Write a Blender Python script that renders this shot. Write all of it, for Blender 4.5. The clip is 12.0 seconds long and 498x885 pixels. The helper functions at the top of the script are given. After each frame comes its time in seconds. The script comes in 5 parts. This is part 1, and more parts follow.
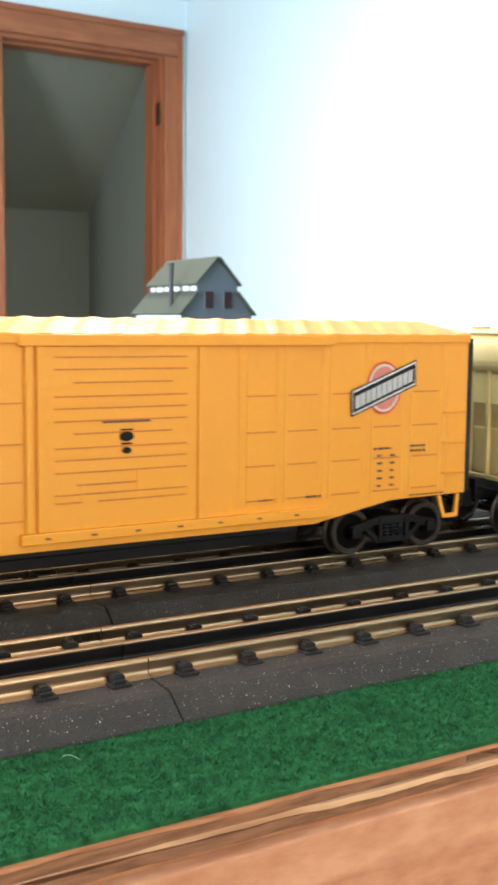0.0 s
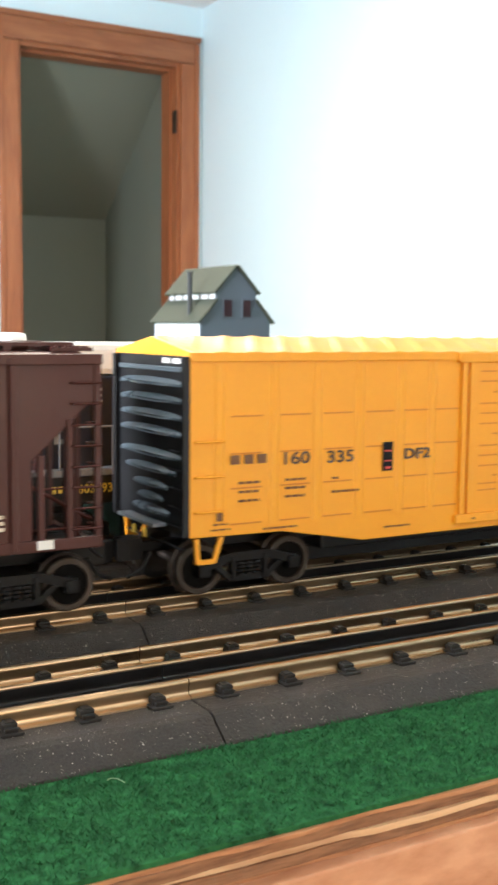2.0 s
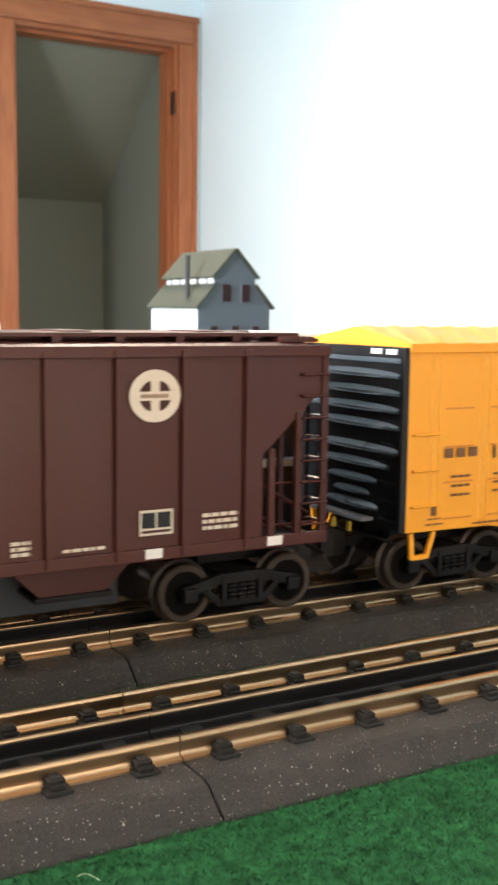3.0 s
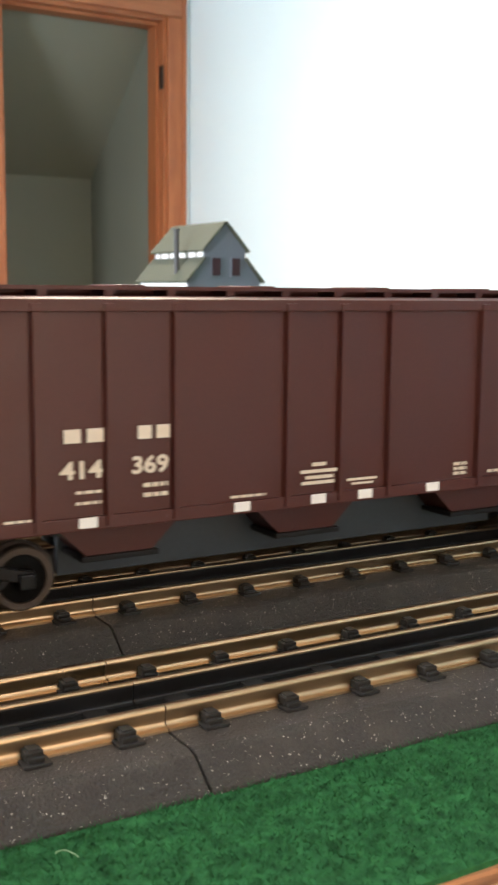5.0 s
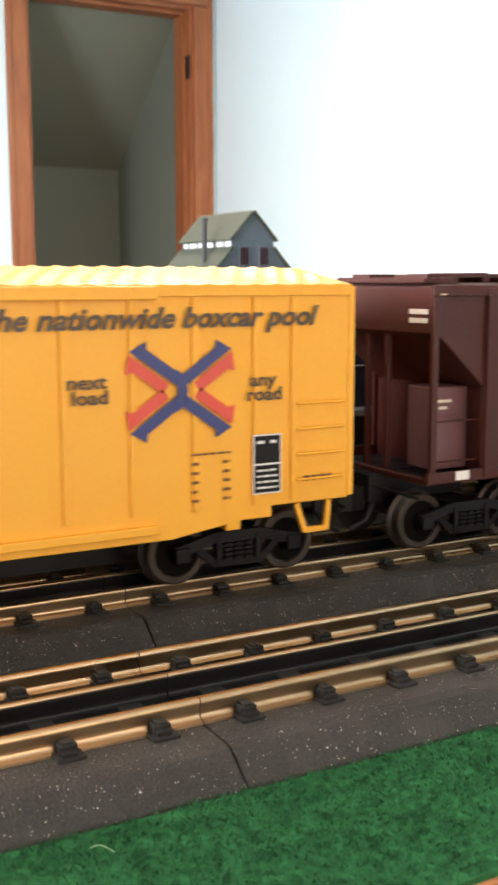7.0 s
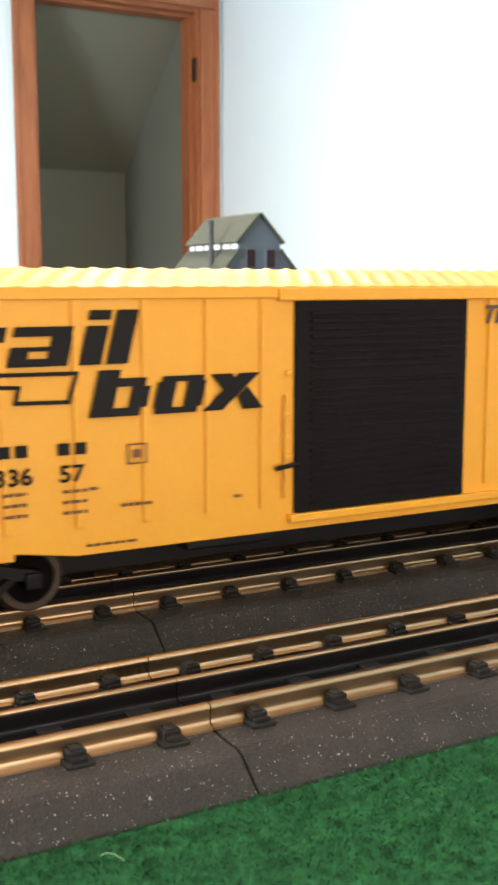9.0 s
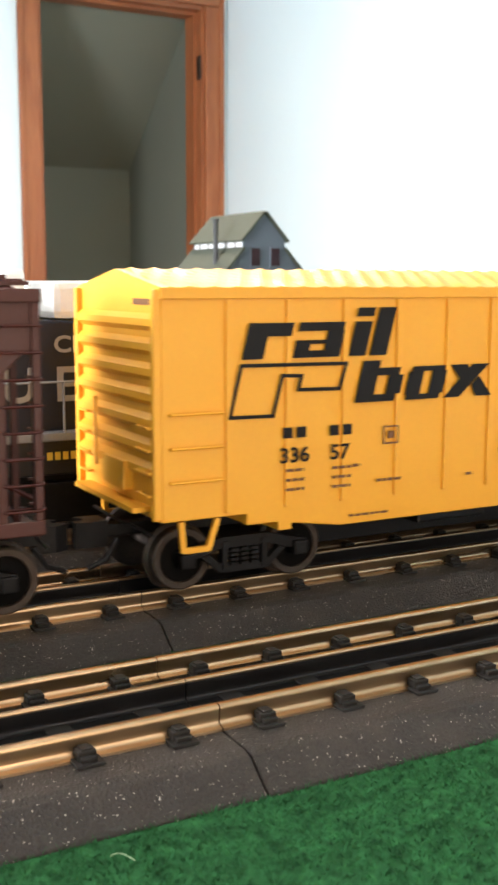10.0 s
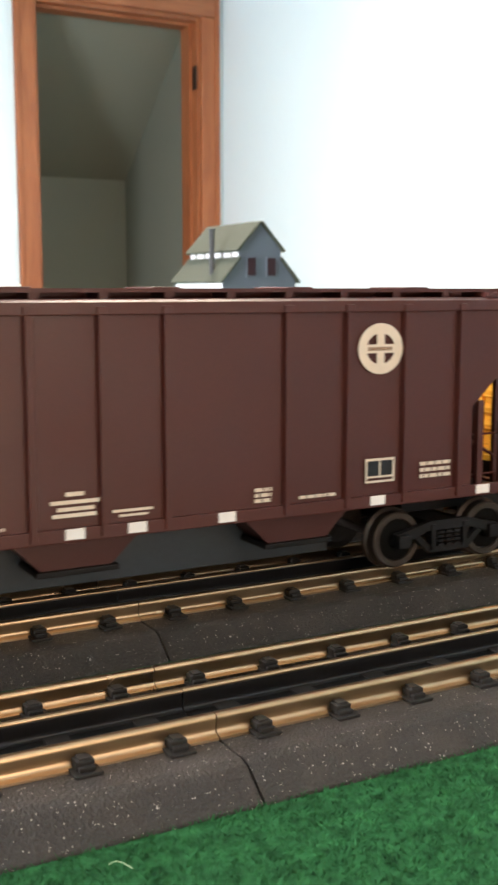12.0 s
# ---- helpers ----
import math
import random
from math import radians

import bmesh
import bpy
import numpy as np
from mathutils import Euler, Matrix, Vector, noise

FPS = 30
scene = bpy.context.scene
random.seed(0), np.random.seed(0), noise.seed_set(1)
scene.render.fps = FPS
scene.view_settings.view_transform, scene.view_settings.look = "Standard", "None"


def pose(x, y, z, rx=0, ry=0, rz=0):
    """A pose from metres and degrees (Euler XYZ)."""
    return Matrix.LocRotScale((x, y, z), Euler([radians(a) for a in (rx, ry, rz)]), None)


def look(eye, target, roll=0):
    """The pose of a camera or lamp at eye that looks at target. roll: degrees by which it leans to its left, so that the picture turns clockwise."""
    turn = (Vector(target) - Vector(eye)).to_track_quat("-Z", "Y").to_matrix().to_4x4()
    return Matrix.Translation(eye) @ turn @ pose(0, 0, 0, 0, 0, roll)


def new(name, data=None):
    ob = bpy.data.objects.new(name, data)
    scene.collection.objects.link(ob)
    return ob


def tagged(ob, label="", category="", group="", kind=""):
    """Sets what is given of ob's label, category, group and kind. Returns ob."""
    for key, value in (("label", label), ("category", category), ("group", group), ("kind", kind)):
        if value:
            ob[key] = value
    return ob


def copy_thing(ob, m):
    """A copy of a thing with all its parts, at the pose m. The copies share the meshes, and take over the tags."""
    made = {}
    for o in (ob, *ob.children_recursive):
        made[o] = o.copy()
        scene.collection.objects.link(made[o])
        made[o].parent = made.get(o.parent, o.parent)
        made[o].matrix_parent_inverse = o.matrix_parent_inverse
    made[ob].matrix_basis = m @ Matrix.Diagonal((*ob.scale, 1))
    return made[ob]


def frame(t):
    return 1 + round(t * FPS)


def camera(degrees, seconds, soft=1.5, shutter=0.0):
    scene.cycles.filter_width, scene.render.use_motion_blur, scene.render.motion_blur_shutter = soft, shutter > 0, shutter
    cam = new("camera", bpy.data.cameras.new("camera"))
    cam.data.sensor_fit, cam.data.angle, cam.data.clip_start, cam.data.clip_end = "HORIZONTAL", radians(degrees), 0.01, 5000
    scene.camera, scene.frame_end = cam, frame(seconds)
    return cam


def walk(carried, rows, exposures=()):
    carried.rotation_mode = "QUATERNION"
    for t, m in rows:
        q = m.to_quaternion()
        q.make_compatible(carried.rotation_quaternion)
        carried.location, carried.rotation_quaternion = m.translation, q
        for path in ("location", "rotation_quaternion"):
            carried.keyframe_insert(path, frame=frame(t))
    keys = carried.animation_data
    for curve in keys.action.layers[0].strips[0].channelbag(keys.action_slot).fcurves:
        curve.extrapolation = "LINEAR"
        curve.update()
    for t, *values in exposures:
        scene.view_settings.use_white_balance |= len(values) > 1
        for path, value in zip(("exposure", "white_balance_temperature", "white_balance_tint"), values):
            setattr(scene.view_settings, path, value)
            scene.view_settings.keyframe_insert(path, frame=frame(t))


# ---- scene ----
# Rail tops of the layout lie at z = 0; the floor of the room is FLOOR.
cam = camera(25.8, 12.0, soft=2.7, shutter=0.45)
PATH = [
    (0.0, -0.1316, -0.2790, 0.0970, 83.68, -0.60, -30.60),
    (0.5, -0.1321, -0.2834, 0.1031, 84.12, -0.80, -30.47),
    (1.0, -0.1406, -0.2811, 0.1071, 84.71, -1.06, -30.53),
    (1.5, -0.1328, -0.2794, 0.1020, 84.30, -0.56, -30.02),
    (2.0, -0.1384, -0.2755, 0.1017, 83.97, -0.57, -29.84),
    (2.5, -0.1167, -0.2387, 0.0995, 83.63, -0.64, -29.67),
    (3.0, -0.1132, -0.2289, 0.1027, 83.18, -0.70, -29.92),
    (5.0, -0.1054, -0.2169, 0.0948, 82.07, -0.52, -30.42),
    (5.5, -0.1082, -0.2139, 0.0962, 81.84, -0.62, -29.92),
    (6.0, -0.1036, -0.2115, 0.0935, 81.59, -0.16, -29.43),
    (6.5, -0.1051, -0.2125, 0.0936, 81.52, -0.01, -29.17),
    (7.0, -0.1042, -0.2123, 0.0937, 81.54, 0.06, -28.98),
    (9.0, -0.1041, -0.2097, 0.0935, 81.67, 0.02, -28.67),
    (9.5, -0.1046, -0.2084, 0.0937, 81.60, -0.10, -28.55),
    (10.0, -0.1056, -0.2092, 0.0943, 81.56, -0.16, -28.48),
    (10.5, -0.1070, -0.2108, 0.0957, 81.66, -0.30, -28.54),
    (11.0, -0.1066, -0.2102, 0.0953, 81.78, -0.09, -28.59),
    (11.5, -0.1066, -0.2119, 0.0953, 81.89, -0.07, -28.60),
    (12.0, -0.1067, -0.2119, 0.0954, 82.03, 0.02, -28.67),
]
cam.data.dof.use_dof, cam.data.dof.focus_distance, cam.data.dof.aperture_fstop = True, 0.34, 78
walk(cam, [(t, pose(x, y, z, rx, ry, rz)) for t, x, y, z, rx, ry, rz in PATH],
     [(0.0, 0.0, 5850, 10), (1.0, 0.0, 5980, 11), (2.0, 0.0, 6180, 12), (3.0, 0.0, 6500, 16), (12.0, 0.0, 6500, 16)])

# how far the train has rolled along its track, in metres
ROLLED = [
    (0.0, -0.0108), (0.5, 0.0323), (1.0, 0.0732), (1.5, 0.1169), (2.0, 0.1645),
    (2.5, 0.2090), (3.0, 0.2535), (5.0, 0.4221), (5.5, 0.4651), (6.0, 0.5054),
    (6.5, 0.5503), (7.0, 0.5961), (9.0, 0.7647), (9.5, 0.8093), (10.0, 0.8502),
    (10.5, 0.8891), (11.0, 0.9369), (11.5, 0.9853), (12.0, 1.0283),
]

FLOOR, CEILING = -0.71, 1.56
WALL_X0, WALL_X1, WALL_Y0, WALL_Y1 = -2.0, 2.245, -1.9, 4.3375

# ---- light ----
world = bpy.data.worlds.new("world")
scene.world = world
world.use_nodes = True
wn = world.node_tree.nodes
sky = wn.new("ShaderNodeTexSky")
sky.sky_type, sky.sun_disc = "NISHITA", False
sky.sun_elevation, sky.sun_rotation = radians(38), radians(250)
world.node_tree.links.new(sky.outputs[0], wn["Background"].inputs[0])
wn["Background"].inputs[1].default_value = 0.12


def area(name, m, sx, sy, watts, colour):
    lamp = bpy.data.lights.new(name, "AREA")
    lamp.shape, lamp.size, lamp.size_y, lamp.energy, lamp.color = "RECTANGLE", sx, sy, watts, colour
    ob = new(name, lamp)
    ob.matrix_basis = m
    return ob


# daylight through the two windows, and an added ceiling lamp, all out of view
area("daylight_west", look((WALL_X0 + 0.03, 0.85, 0.55), (0, 0.95, 0.5)), 1.1, 1.1, 182, (0.94, 0.96, 1.0))
area("daylight_south", look((0.2, WALL_Y0 + 0.03, 0.4), (0.2, 0, 0.4)), 0.9, 1.64, 20, (1.0, 0.77, 0.54))
area("lamp_light", look((1.0, 2.1, CEILING - 0.13), (1.0, 2.1, 0)), 0.4, 0.4, 42, (1.0, 0.85, 0.66))


# ---- materials ----
def nodes_of(name):
    m = bpy.data.materials.new(name)
    m.use_nodes = True
    return m, m.node_tree.nodes, m.node_tree.links, m.node_tree.nodes["Principled BSDF"]


def mat(name, colour, rough=0.5, metal=0.0, grain=400.0, vary=0.12, bump=0.1, blotch=40.0, spec=0.5, stretch=(1, 1, 1), dirt=None, dirt_amount=0.0):
    """Paint, plastic, metal or cloth: two scales of noise in colour, roughness and relief."""
    m, n, l, b = nodes_of(name)
    tc = n.new("ShaderNodeTexCoord")
    mp = n.new("ShaderNodeMapping")
    mp.inputs["Scale"].default_value = stretch
    l.new(tc.outputs["Object"], mp.inputs[0])
    fine, coarse = n.new("ShaderNodeTexNoise"), n.new("ShaderNodeTexNoise")
    fine.inputs["Scale"].default_value, coarse.inputs["Scale"].default_value = grain, blotch
    fine.inputs["Detail"].default_value = coarse.inputs["Detail"].default_value = 5
    for t in (fine, coarse):
        l.new(mp.outputs[0], t.inputs["Vector"])
    add = n.new("ShaderNodeMath")
    add.operation = "ADD"
    l.new(fine.outputs[0], add.inputs[0])
    l.new(coarse.outputs[0], add.inputs[1])
    ramp = n.new("ShaderNodeMapRange")
    ramp.inputs[1].default_value, ramp.inputs[2].default_value = 0.6, 1.4
    ramp.inputs[3].default_value, ramp.inputs[4].default_value = 1 - vary, 1 + vary
    l.new(add.outputs[0], ramp.inputs[0])
    mul = n.new("ShaderNodeMix")
    mul.data_type, mul.blend_type = "RGBA", "MULTIPLY"
    mul.inputs[0].default_value = 1.0
    mul.inputs[6].default_value = (*colour, 1)
    l.new(ramp.outputs[0], mul.inputs[7])
    out = mul.outputs[2]
    if dirt:
        dm = n.new("ShaderNodeMix")
        dm.data_type = "RGBA"
        dr = n.new("ShaderNodeMapRange")
        dr.inputs[1].default_value, dr.inputs[2].default_value, dr.inputs[4].default_value = 0.5, 0.75, dirt_amount
        l.new(coarse.outputs[0], dr.inputs[0])
        l.new(dr.outputs[0], dm.inputs[0])
        l.new(out, dm.inputs[6])
        dm.inputs[7].default_value = (*dirt, 1)
        out = dm.outputs[2]
    l.new(out, b.inputs["Base Color"])
    rr = n.new("ShaderNodeMapRange")
    rr.inputs[1].default_value, rr.inputs[2].default_value = 0.3, 0.7
    rr.inputs[3].default_value, rr.inputs[4].default_value = max(0.03, rough - 0.08), min(1, rough + 0.08)
    l.new(coarse.outputs[0], rr.inputs[0])
    l.new(rr.outputs[0], b.inputs["Roughness"])
    b.inputs["Metallic"].default_value, b.inputs["Specular IOR Level"].default_value = metal, spec
    if bump:
        bp = n.new("ShaderNodeBump")
        bp.inputs["Strength"].default_value, bp.inputs["Distance"].default_value = bump, 0.15 / grain
        l.new(fine.outputs[0], bp.inputs["Height"])
        l.new(bp.outputs[0], b.inputs["Normal"])
    return m


def wood(name, pale, dark, scale, axis=0, rough=0.5, rings=6.0, bump=0.15, spec=0.4, draw=0.12):
    """Wood with stretched grain and slow cathedral figure along one axis."""
    m, n, l, b = nodes_of(name)
    tc, mp = n.new("ShaderNodeTexCoord"), n.new("ShaderNodeMapping")
    s = [scale] * 3
    s[axis] = scale * draw
    mp.inputs["Scale"].default_value = s
    l.new(tc.outputs["Object"], mp.inputs[0])
    warp = n.new("ShaderNodeTexNoise")
    warp.inputs["Scale"].default_value, warp.inputs["Detail"].default_value = 1.2, 2
    l.new(mp.outputs[0], warp.inputs["Vector"])
    k = n.new("ShaderNodeMath")
    k.operation = "MULTIPLY"
    k.inputs[1].default_value = rings
    l.new(warp.outputs[0], k.inputs[0])
    fr = n.new("ShaderNodeMath")
    fr.operation = "PINGPONG"
    fr.inputs[1].default_value = 0.5
    l.new(k.outputs[0], fr.inputs[0])
    fine = n.new("ShaderNodeTexNoise")
    fine.inputs["Scale"].default_value, fine.inputs["Detail"].default_value = 14, 6
    l.new(mp.outputs[0], fine.inputs["Vector"])
    mix = n.new("ShaderNodeMath")
    mix.operation = "MULTIPLY_ADD"
    mix.inputs[1].default_value = 0.9
    l.new(fr.outputs[0], mix.inputs[0])
    l.new(fine.outputs[0], mix.inputs[2])
    cr = n.new("ShaderNodeValToRGB")
    cr.color_ramp.elements[0].position, cr.color_ramp.elements[1].position = 0.35, 0.95
    cr.color_ramp.elements[0].color, cr.color_ramp.elements[1].color = (*dark, 1), (*pale, 1)
    l.new(mix.outputs[0], cr.inputs[0])
    l.new(cr.outputs[0], b.inputs["Base Color"])
    b.inputs["Roughness"].default_value, b.inputs["Specular IOR Level"].default_value = rough, spec
    bp = n.new("ShaderNodeBump")
    bp.inputs["Strength"].default_value, bp.inputs["Distance"].default_value = bump, 0.02 / scale
    l.new(mix.outputs[0], bp.inputs["Height"])
    l.new(bp.outputs[0], b.inputs["Normal"])
    return m


def speckled(name, colour, fleck, rough):
    """Moulded roadbed plastic with pale flecks of different sizes."""
    m = mat(name, colour, rough, grain=1300, vary=0.4, bump=1.0, blotch=70, spec=0.3, dirt=(0.075, 0.06, 0.047), dirt_amount=0.5)
    n, l = m.node_tree.nodes, m.node_tree.links
    b = n["Principled BSDF"]
    n["Bump"].inputs["Distance"].default_value = 0.0009
    was = b.inputs["Base Color"].links[0].from_socket
    tc, vo, sel = n.new("ShaderNodeTexCoord"), n.new("ShaderNodeTexVoronoi"), n.new("ShaderNodeTexNoise")
    vo.inputs["Scale"].default_value, sel.inputs["Scale"].default_value = 1150, 600
    l.new(tc.outputs["Object"], vo.inputs["Vector"])
    l.new(tc.outputs["Object"], sel.inputs["Vector"])
    size = n.new("ShaderNodeMapRange")
    size.inputs[1].default_value, size.inputs[2].default_value = 0.42, 0.75
    size.inputs[3].default_value, size.inputs[4].default_value = 0.0, 0.3
    l.new(sel.outputs[0], size.inputs[0])
    lt = n.new("ShaderNodeMath")
    lt.operation = "LESS_THAN"
    l.new(vo.outputs["Distance"], lt.inputs[0])
    l.new(size.outputs[0], lt.inputs[1])
    mx = n.new("ShaderNodeMix")
    mx.data_type = "RGBA"
    l.new(lt.outputs[0], mx.inputs[0])
    l.new(was, mx.inputs[6])
    mx.inputs[7].default_value = (*fleck, 1)
    l.new(mx.outputs[2], b.inputs["Base Color"])
    return m


WALL = mat("pale_blue_wall_paint", (0.68, 0.84, 0.9), 0.7, grain=260, vary=0.03, bump=0.15, blotch=1.5)
CEIL = mat("white_ceiling_paint", (0.86, 0.87, 0.89), 0.8, grain=200, vary=0.03, bump=0.15, blotch=1.2)
OAK = wood("honey_oak_floor", (0.62, 0.36, 0.16), (0.42, 0.22, 0.09), 7, axis=0, rough=0.4, rings=6)
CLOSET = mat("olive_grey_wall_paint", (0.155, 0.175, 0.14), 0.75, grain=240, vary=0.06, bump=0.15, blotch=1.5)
CASING = wood("stained_casing_wood", (0.34, 0.12, 0.045), (0.25, 0.08, 0.03), 7, axis=2, rough=0.42, rings=6)
CASING_H = wood("stained_head_casing_wood", (0.33, 0.125, 0.052), (0.235, 0.08, 0.033), 7, axis=0, rough=0.42, rings=6)
HINGE = mat("dark_bronze", (0.05, 0.035, 0.025), 0.4, metal=0.8)
PLY = wood("plywood_face", (0.64, 0.32, 0.17), (0.45, 0.185, 0.085), 20, axis=0, rough=0.62, rings=6, bump=0.3, draw=0.4)
PLY_PALE = wood("pale_ply", (0.72, 0.45, 0.24), (0.45, 0.22, 0.1), 40, axis=0, rough=0.75, rings=5, bump=0.5)
PLY_MID = wood("face_ply_edge", (0.5, 0.23, 0.1), (0.33, 0.13, 0.055), 90, axis=0, rough=0.8, rings=5, bump=0.7)
PLY_DARK = wood("cross_ply", (0.3, 0.14, 0.065), (0.16, 0.07, 0.032), 120, axis=0, rough=0.85, rings=5, bump=0.9)
TURF = mat("green_turf", (0.0235, 0.104, 0.034), 0.95, grain=420, vary=0.6, bump=1.0, blotch=170, spec=0.1)
FIBRE = mat("pale_fibre", (0.3, 0.4, 0.22), 0.7, bump=0)
ROADBED = speckled("charcoal_roadbed_plastic", (0.041, 0.0325, 0.0255), (0.5, 0.44, 0.37), 0.6)
TIE = mat("black_tie_plastic", (0.014, 0.012, 0.01), 0.6, grain=700, vary=0.3, bump=0.4, blotch=120, spec=0.25, dirt=(0.06, 0.05, 0.04), dirt_amount=0.35)
RAIL = mat("nickel_rail", (0.56, 0.392, 0.232), 0.3, metal=1.0, grain=900, vary=0.16, bump=0.12, blotch=45, stretch=(0.12, 1, 1), dirt=(0.23, 0.15, 0.075), dirt_amount=0.8)
# black that stands in for the shadow on the roadbed
BED_BLACK = mat("matt_black_bed_shade", (0.006, 0.0055, 0.005), 0.85, grain=700, vary=0.3, bump=0.3, blotch=90, spec=0.08)
# each length of rail is tarnished to its own degree
_n, _l = RAIL.node_tree.nodes, RAIL.node_tree.links
_info, _rng, _mul = _n.new("ShaderNodeObjectInfo"), _n.new("ShaderNodeMapRange"), _n.new("ShaderNodeMix")
_rng.inputs[3].default_value, _rng.inputs[4].default_value = 0.82, 1.06
_mul.data_type, _mul.blend_type = "RGBA", "MULTIPLY"
_mul.inputs[0].default_value = 1.0
_l.new(_info.outputs["Random"], _rng.inputs[0])
_l.new(_n["Principled BSDF"].inputs["Base Color"].links[0].from_socket, _mul.inputs[6])
_l.new(_rng.outputs[0], _mul.inputs[7])
_l.new(_mul.outputs[2], _n["Principled BSDF"].inputs["Base Color"])
RAIL_BLACK = mat("blackened_rail", (0.016, 0.015, 0.015), 0.35, metal=0.4, grain=800, vary=0.2)
YELLOW_A = mat("orange_yellow_car_paint", (0.86, 0.345, 0.011), 0.45, grain=900, vary=0.035, bump=0.06, blotch=30)
# darker orange for the shadow line along each pressed seam
SEAM_SHADE = mat("shaded_orange_seam", (0.6, 0.19, 0.008), 0.55, grain=900, vary=0.2, bump=0, blotch=60)
YELLOW_C = mat("bright_yellow_car_paint", (0.86, 0.39, 0.022), 0.45, grain=900, vary=0.035, bump=0.06, blotch=30)
BROWN = mat("mineral_brown_car_paint", (0.06, 0.0118, 0.0072), 0.42, grain=900, vary=0.12, bump=0.2, blotch=35, spec=0.35)
# pinker than the body brown, to paint the window's sheen on the housing
PANEL_SHEEN = mat("brown_panel_sheen_paint", (0.15, 0.066, 0.068), 0.33, grain=900, vary=0.12, bump=0.1, blotch=35)
CREAM = mat("cream_yellow_car_paint", (0.72, 0.55, 0.22), 0.45, grain=900, vary=0.06, bump=0.1, blotch=35)
BLACK = mat("black_car_paint", (0.009, 0.009, 0.01), 0.4, grain=900, vary=0.15, bump=0.1, blotch=60, spec=0.3)
DOOR_BLACK = mat("satin_black_door_paint", (0.007, 0.0055, 0.0055), 0.55, grain=900, vary=0.15, bump=0.1, blotch=60, spec=0.12)
# lighter than the black end sheet, to paint the highlights on its ribs
END_SHEEN = mat("blue_grey_end_sheen", (0.09, 0.115, 0.13), 0.32, grain=900, vary=0.1, bump=0.1)
TRUCK = mat("cast_black_truck", (0.008, 0.0075, 0.0075), 0.5, grain=900, vary=0.3, bump=0.3, blotch=90, spec=0.2, dirt=(0.016, 0.013, 0.011), dirt_amount=0.4)
WHEEL = mat("worn_wheel_steel", (0.066, 0.05, 0.039), 0.42, metal=0.6, grain=700, vary=0.25, blotch=100)
WHEEL_FACE = mat("black_wheel_face", (0.005, 0.0045, 0.004), 0.8, grain=700, vary=0.3, blotch=100, spec=0.05)
INK = mat("black_ink", (0.009, 0.008, 0.008), 0.6, spec=0.2, bump=0, vary=0.1)
FADED = mat("brown_ink", (0.17, 0.07, 0.022), 0.55, bump=0, vary=0.2)
WHITE = mat("white_ink", (0.78, 0.74, 0.68), 0.5, bump=0, vary=0.06)
PALE = mat("cream_ink", (0.66, 0.55, 0.42), 0.5, bump=0, vary=0.06)
RED = mat("red_ink", (0.66, 0.075, 0.045), 0.5, bump=0, vary=0.06)
BLUE = mat("navy_ink", (0.035, 0.045, 0.16), 0.5, bump=0, vary=0.06)
PINK = mat("rose_ink", (0.62, 0.2, 0.14), 0.5, bump=0, vary=0.06)
SLOGAN = mat("dark_brown_grey_ink", (0.075, 0.05, 0.035), 0.5, bump=0, vary=0.1)
SOFT = mat("pale_grey_ink", (0.52, 0.5, 0.47), 0.5, bump=0, vary=0.15)
GREY = mat("grey_ink", (0.3, 0.29, 0.27), 0.5, bump=0, vary=0.15)
NAVY = mat("dark_navy_paint", (0.008, 0.012, 0.024), 0.45, grain=900, vary=0.15, spec=0.3)
OFFWHITE = mat("off_white_paint", (0.86, 0.84, 0.8), 0.45, grain=500, vary=0.05)
SILVER = mat("grey_steel_paint", (0.22, 0.23, 0.24), 0.4, grain=900, vary=0.12)
GOLD = mat("yellow_ink", (0.7, 0.48, 0.05), 0.5, bump=0)
CLAP = mat("blue_grey_siding", (0.105, 0.122, 0.15), 0.65, grain=400, vary=0.08, blotch=20)
SHINGLE = mat("moss_green_shingle", (0.05, 0.056, 0.038), 0.85, grain=300, vary=0.2, bump=0.5, blotch=25)
HOUSE_WHITE = mat("white_siding", (0.72, 0.72, 0.74), 0.6, grain=400, vary=0.05, blotch=20)
HOUSE_GLASS = mat("maroon_window", (0.03, 0.01, 0.013), 0.4, bump=0, spec=0.25)
TANK = mat("blue_grey_tank_paint", (0.026, 0.036, 0.042), 0.5, grain=600, vary=0.2, blotch=40)
PIPE = mat("grey_pipe_paint", (0.045, 0.046, 0.048), 0.5, grain=500, vary=0.15)
LEAF = mat("model_foliage", (0.035, 0.07, 0.03), 0.9, grain=200, vary=0.4, blotch=30)
# glowing shade of the added ceiling lamp
LAMP_GLASS = bpy.data.materials.new("lamp_glass")
LAMP_GLASS.use_nodes = True
_b = LAMP_GLASS.node_tree.nodes["Principled BSDF"]
_b.inputs["Base Color"].default_value = (0.9, 0.88, 0.82, 1)
_b.inputs["Emission Color"].default_value, _b.inputs["Emission Strength"].default_value = (1, 0.88, 0.7, 1), 4.0
GLASS = bpy.data.materials.new("window_glass")
GLASS.use_nodes = True
_b = GLASS.node_tree.nodes["Principled BSDF"]
_b.inputs["Transmission Weight"].default_value, _b.inputs["Roughness"].default_value, _b.inputs["IOR"].default_value = 1.0, 0.02, 1.45


# ---- building helpers; lengths in millimetres where a name ends in mm ----
MM = 0.001


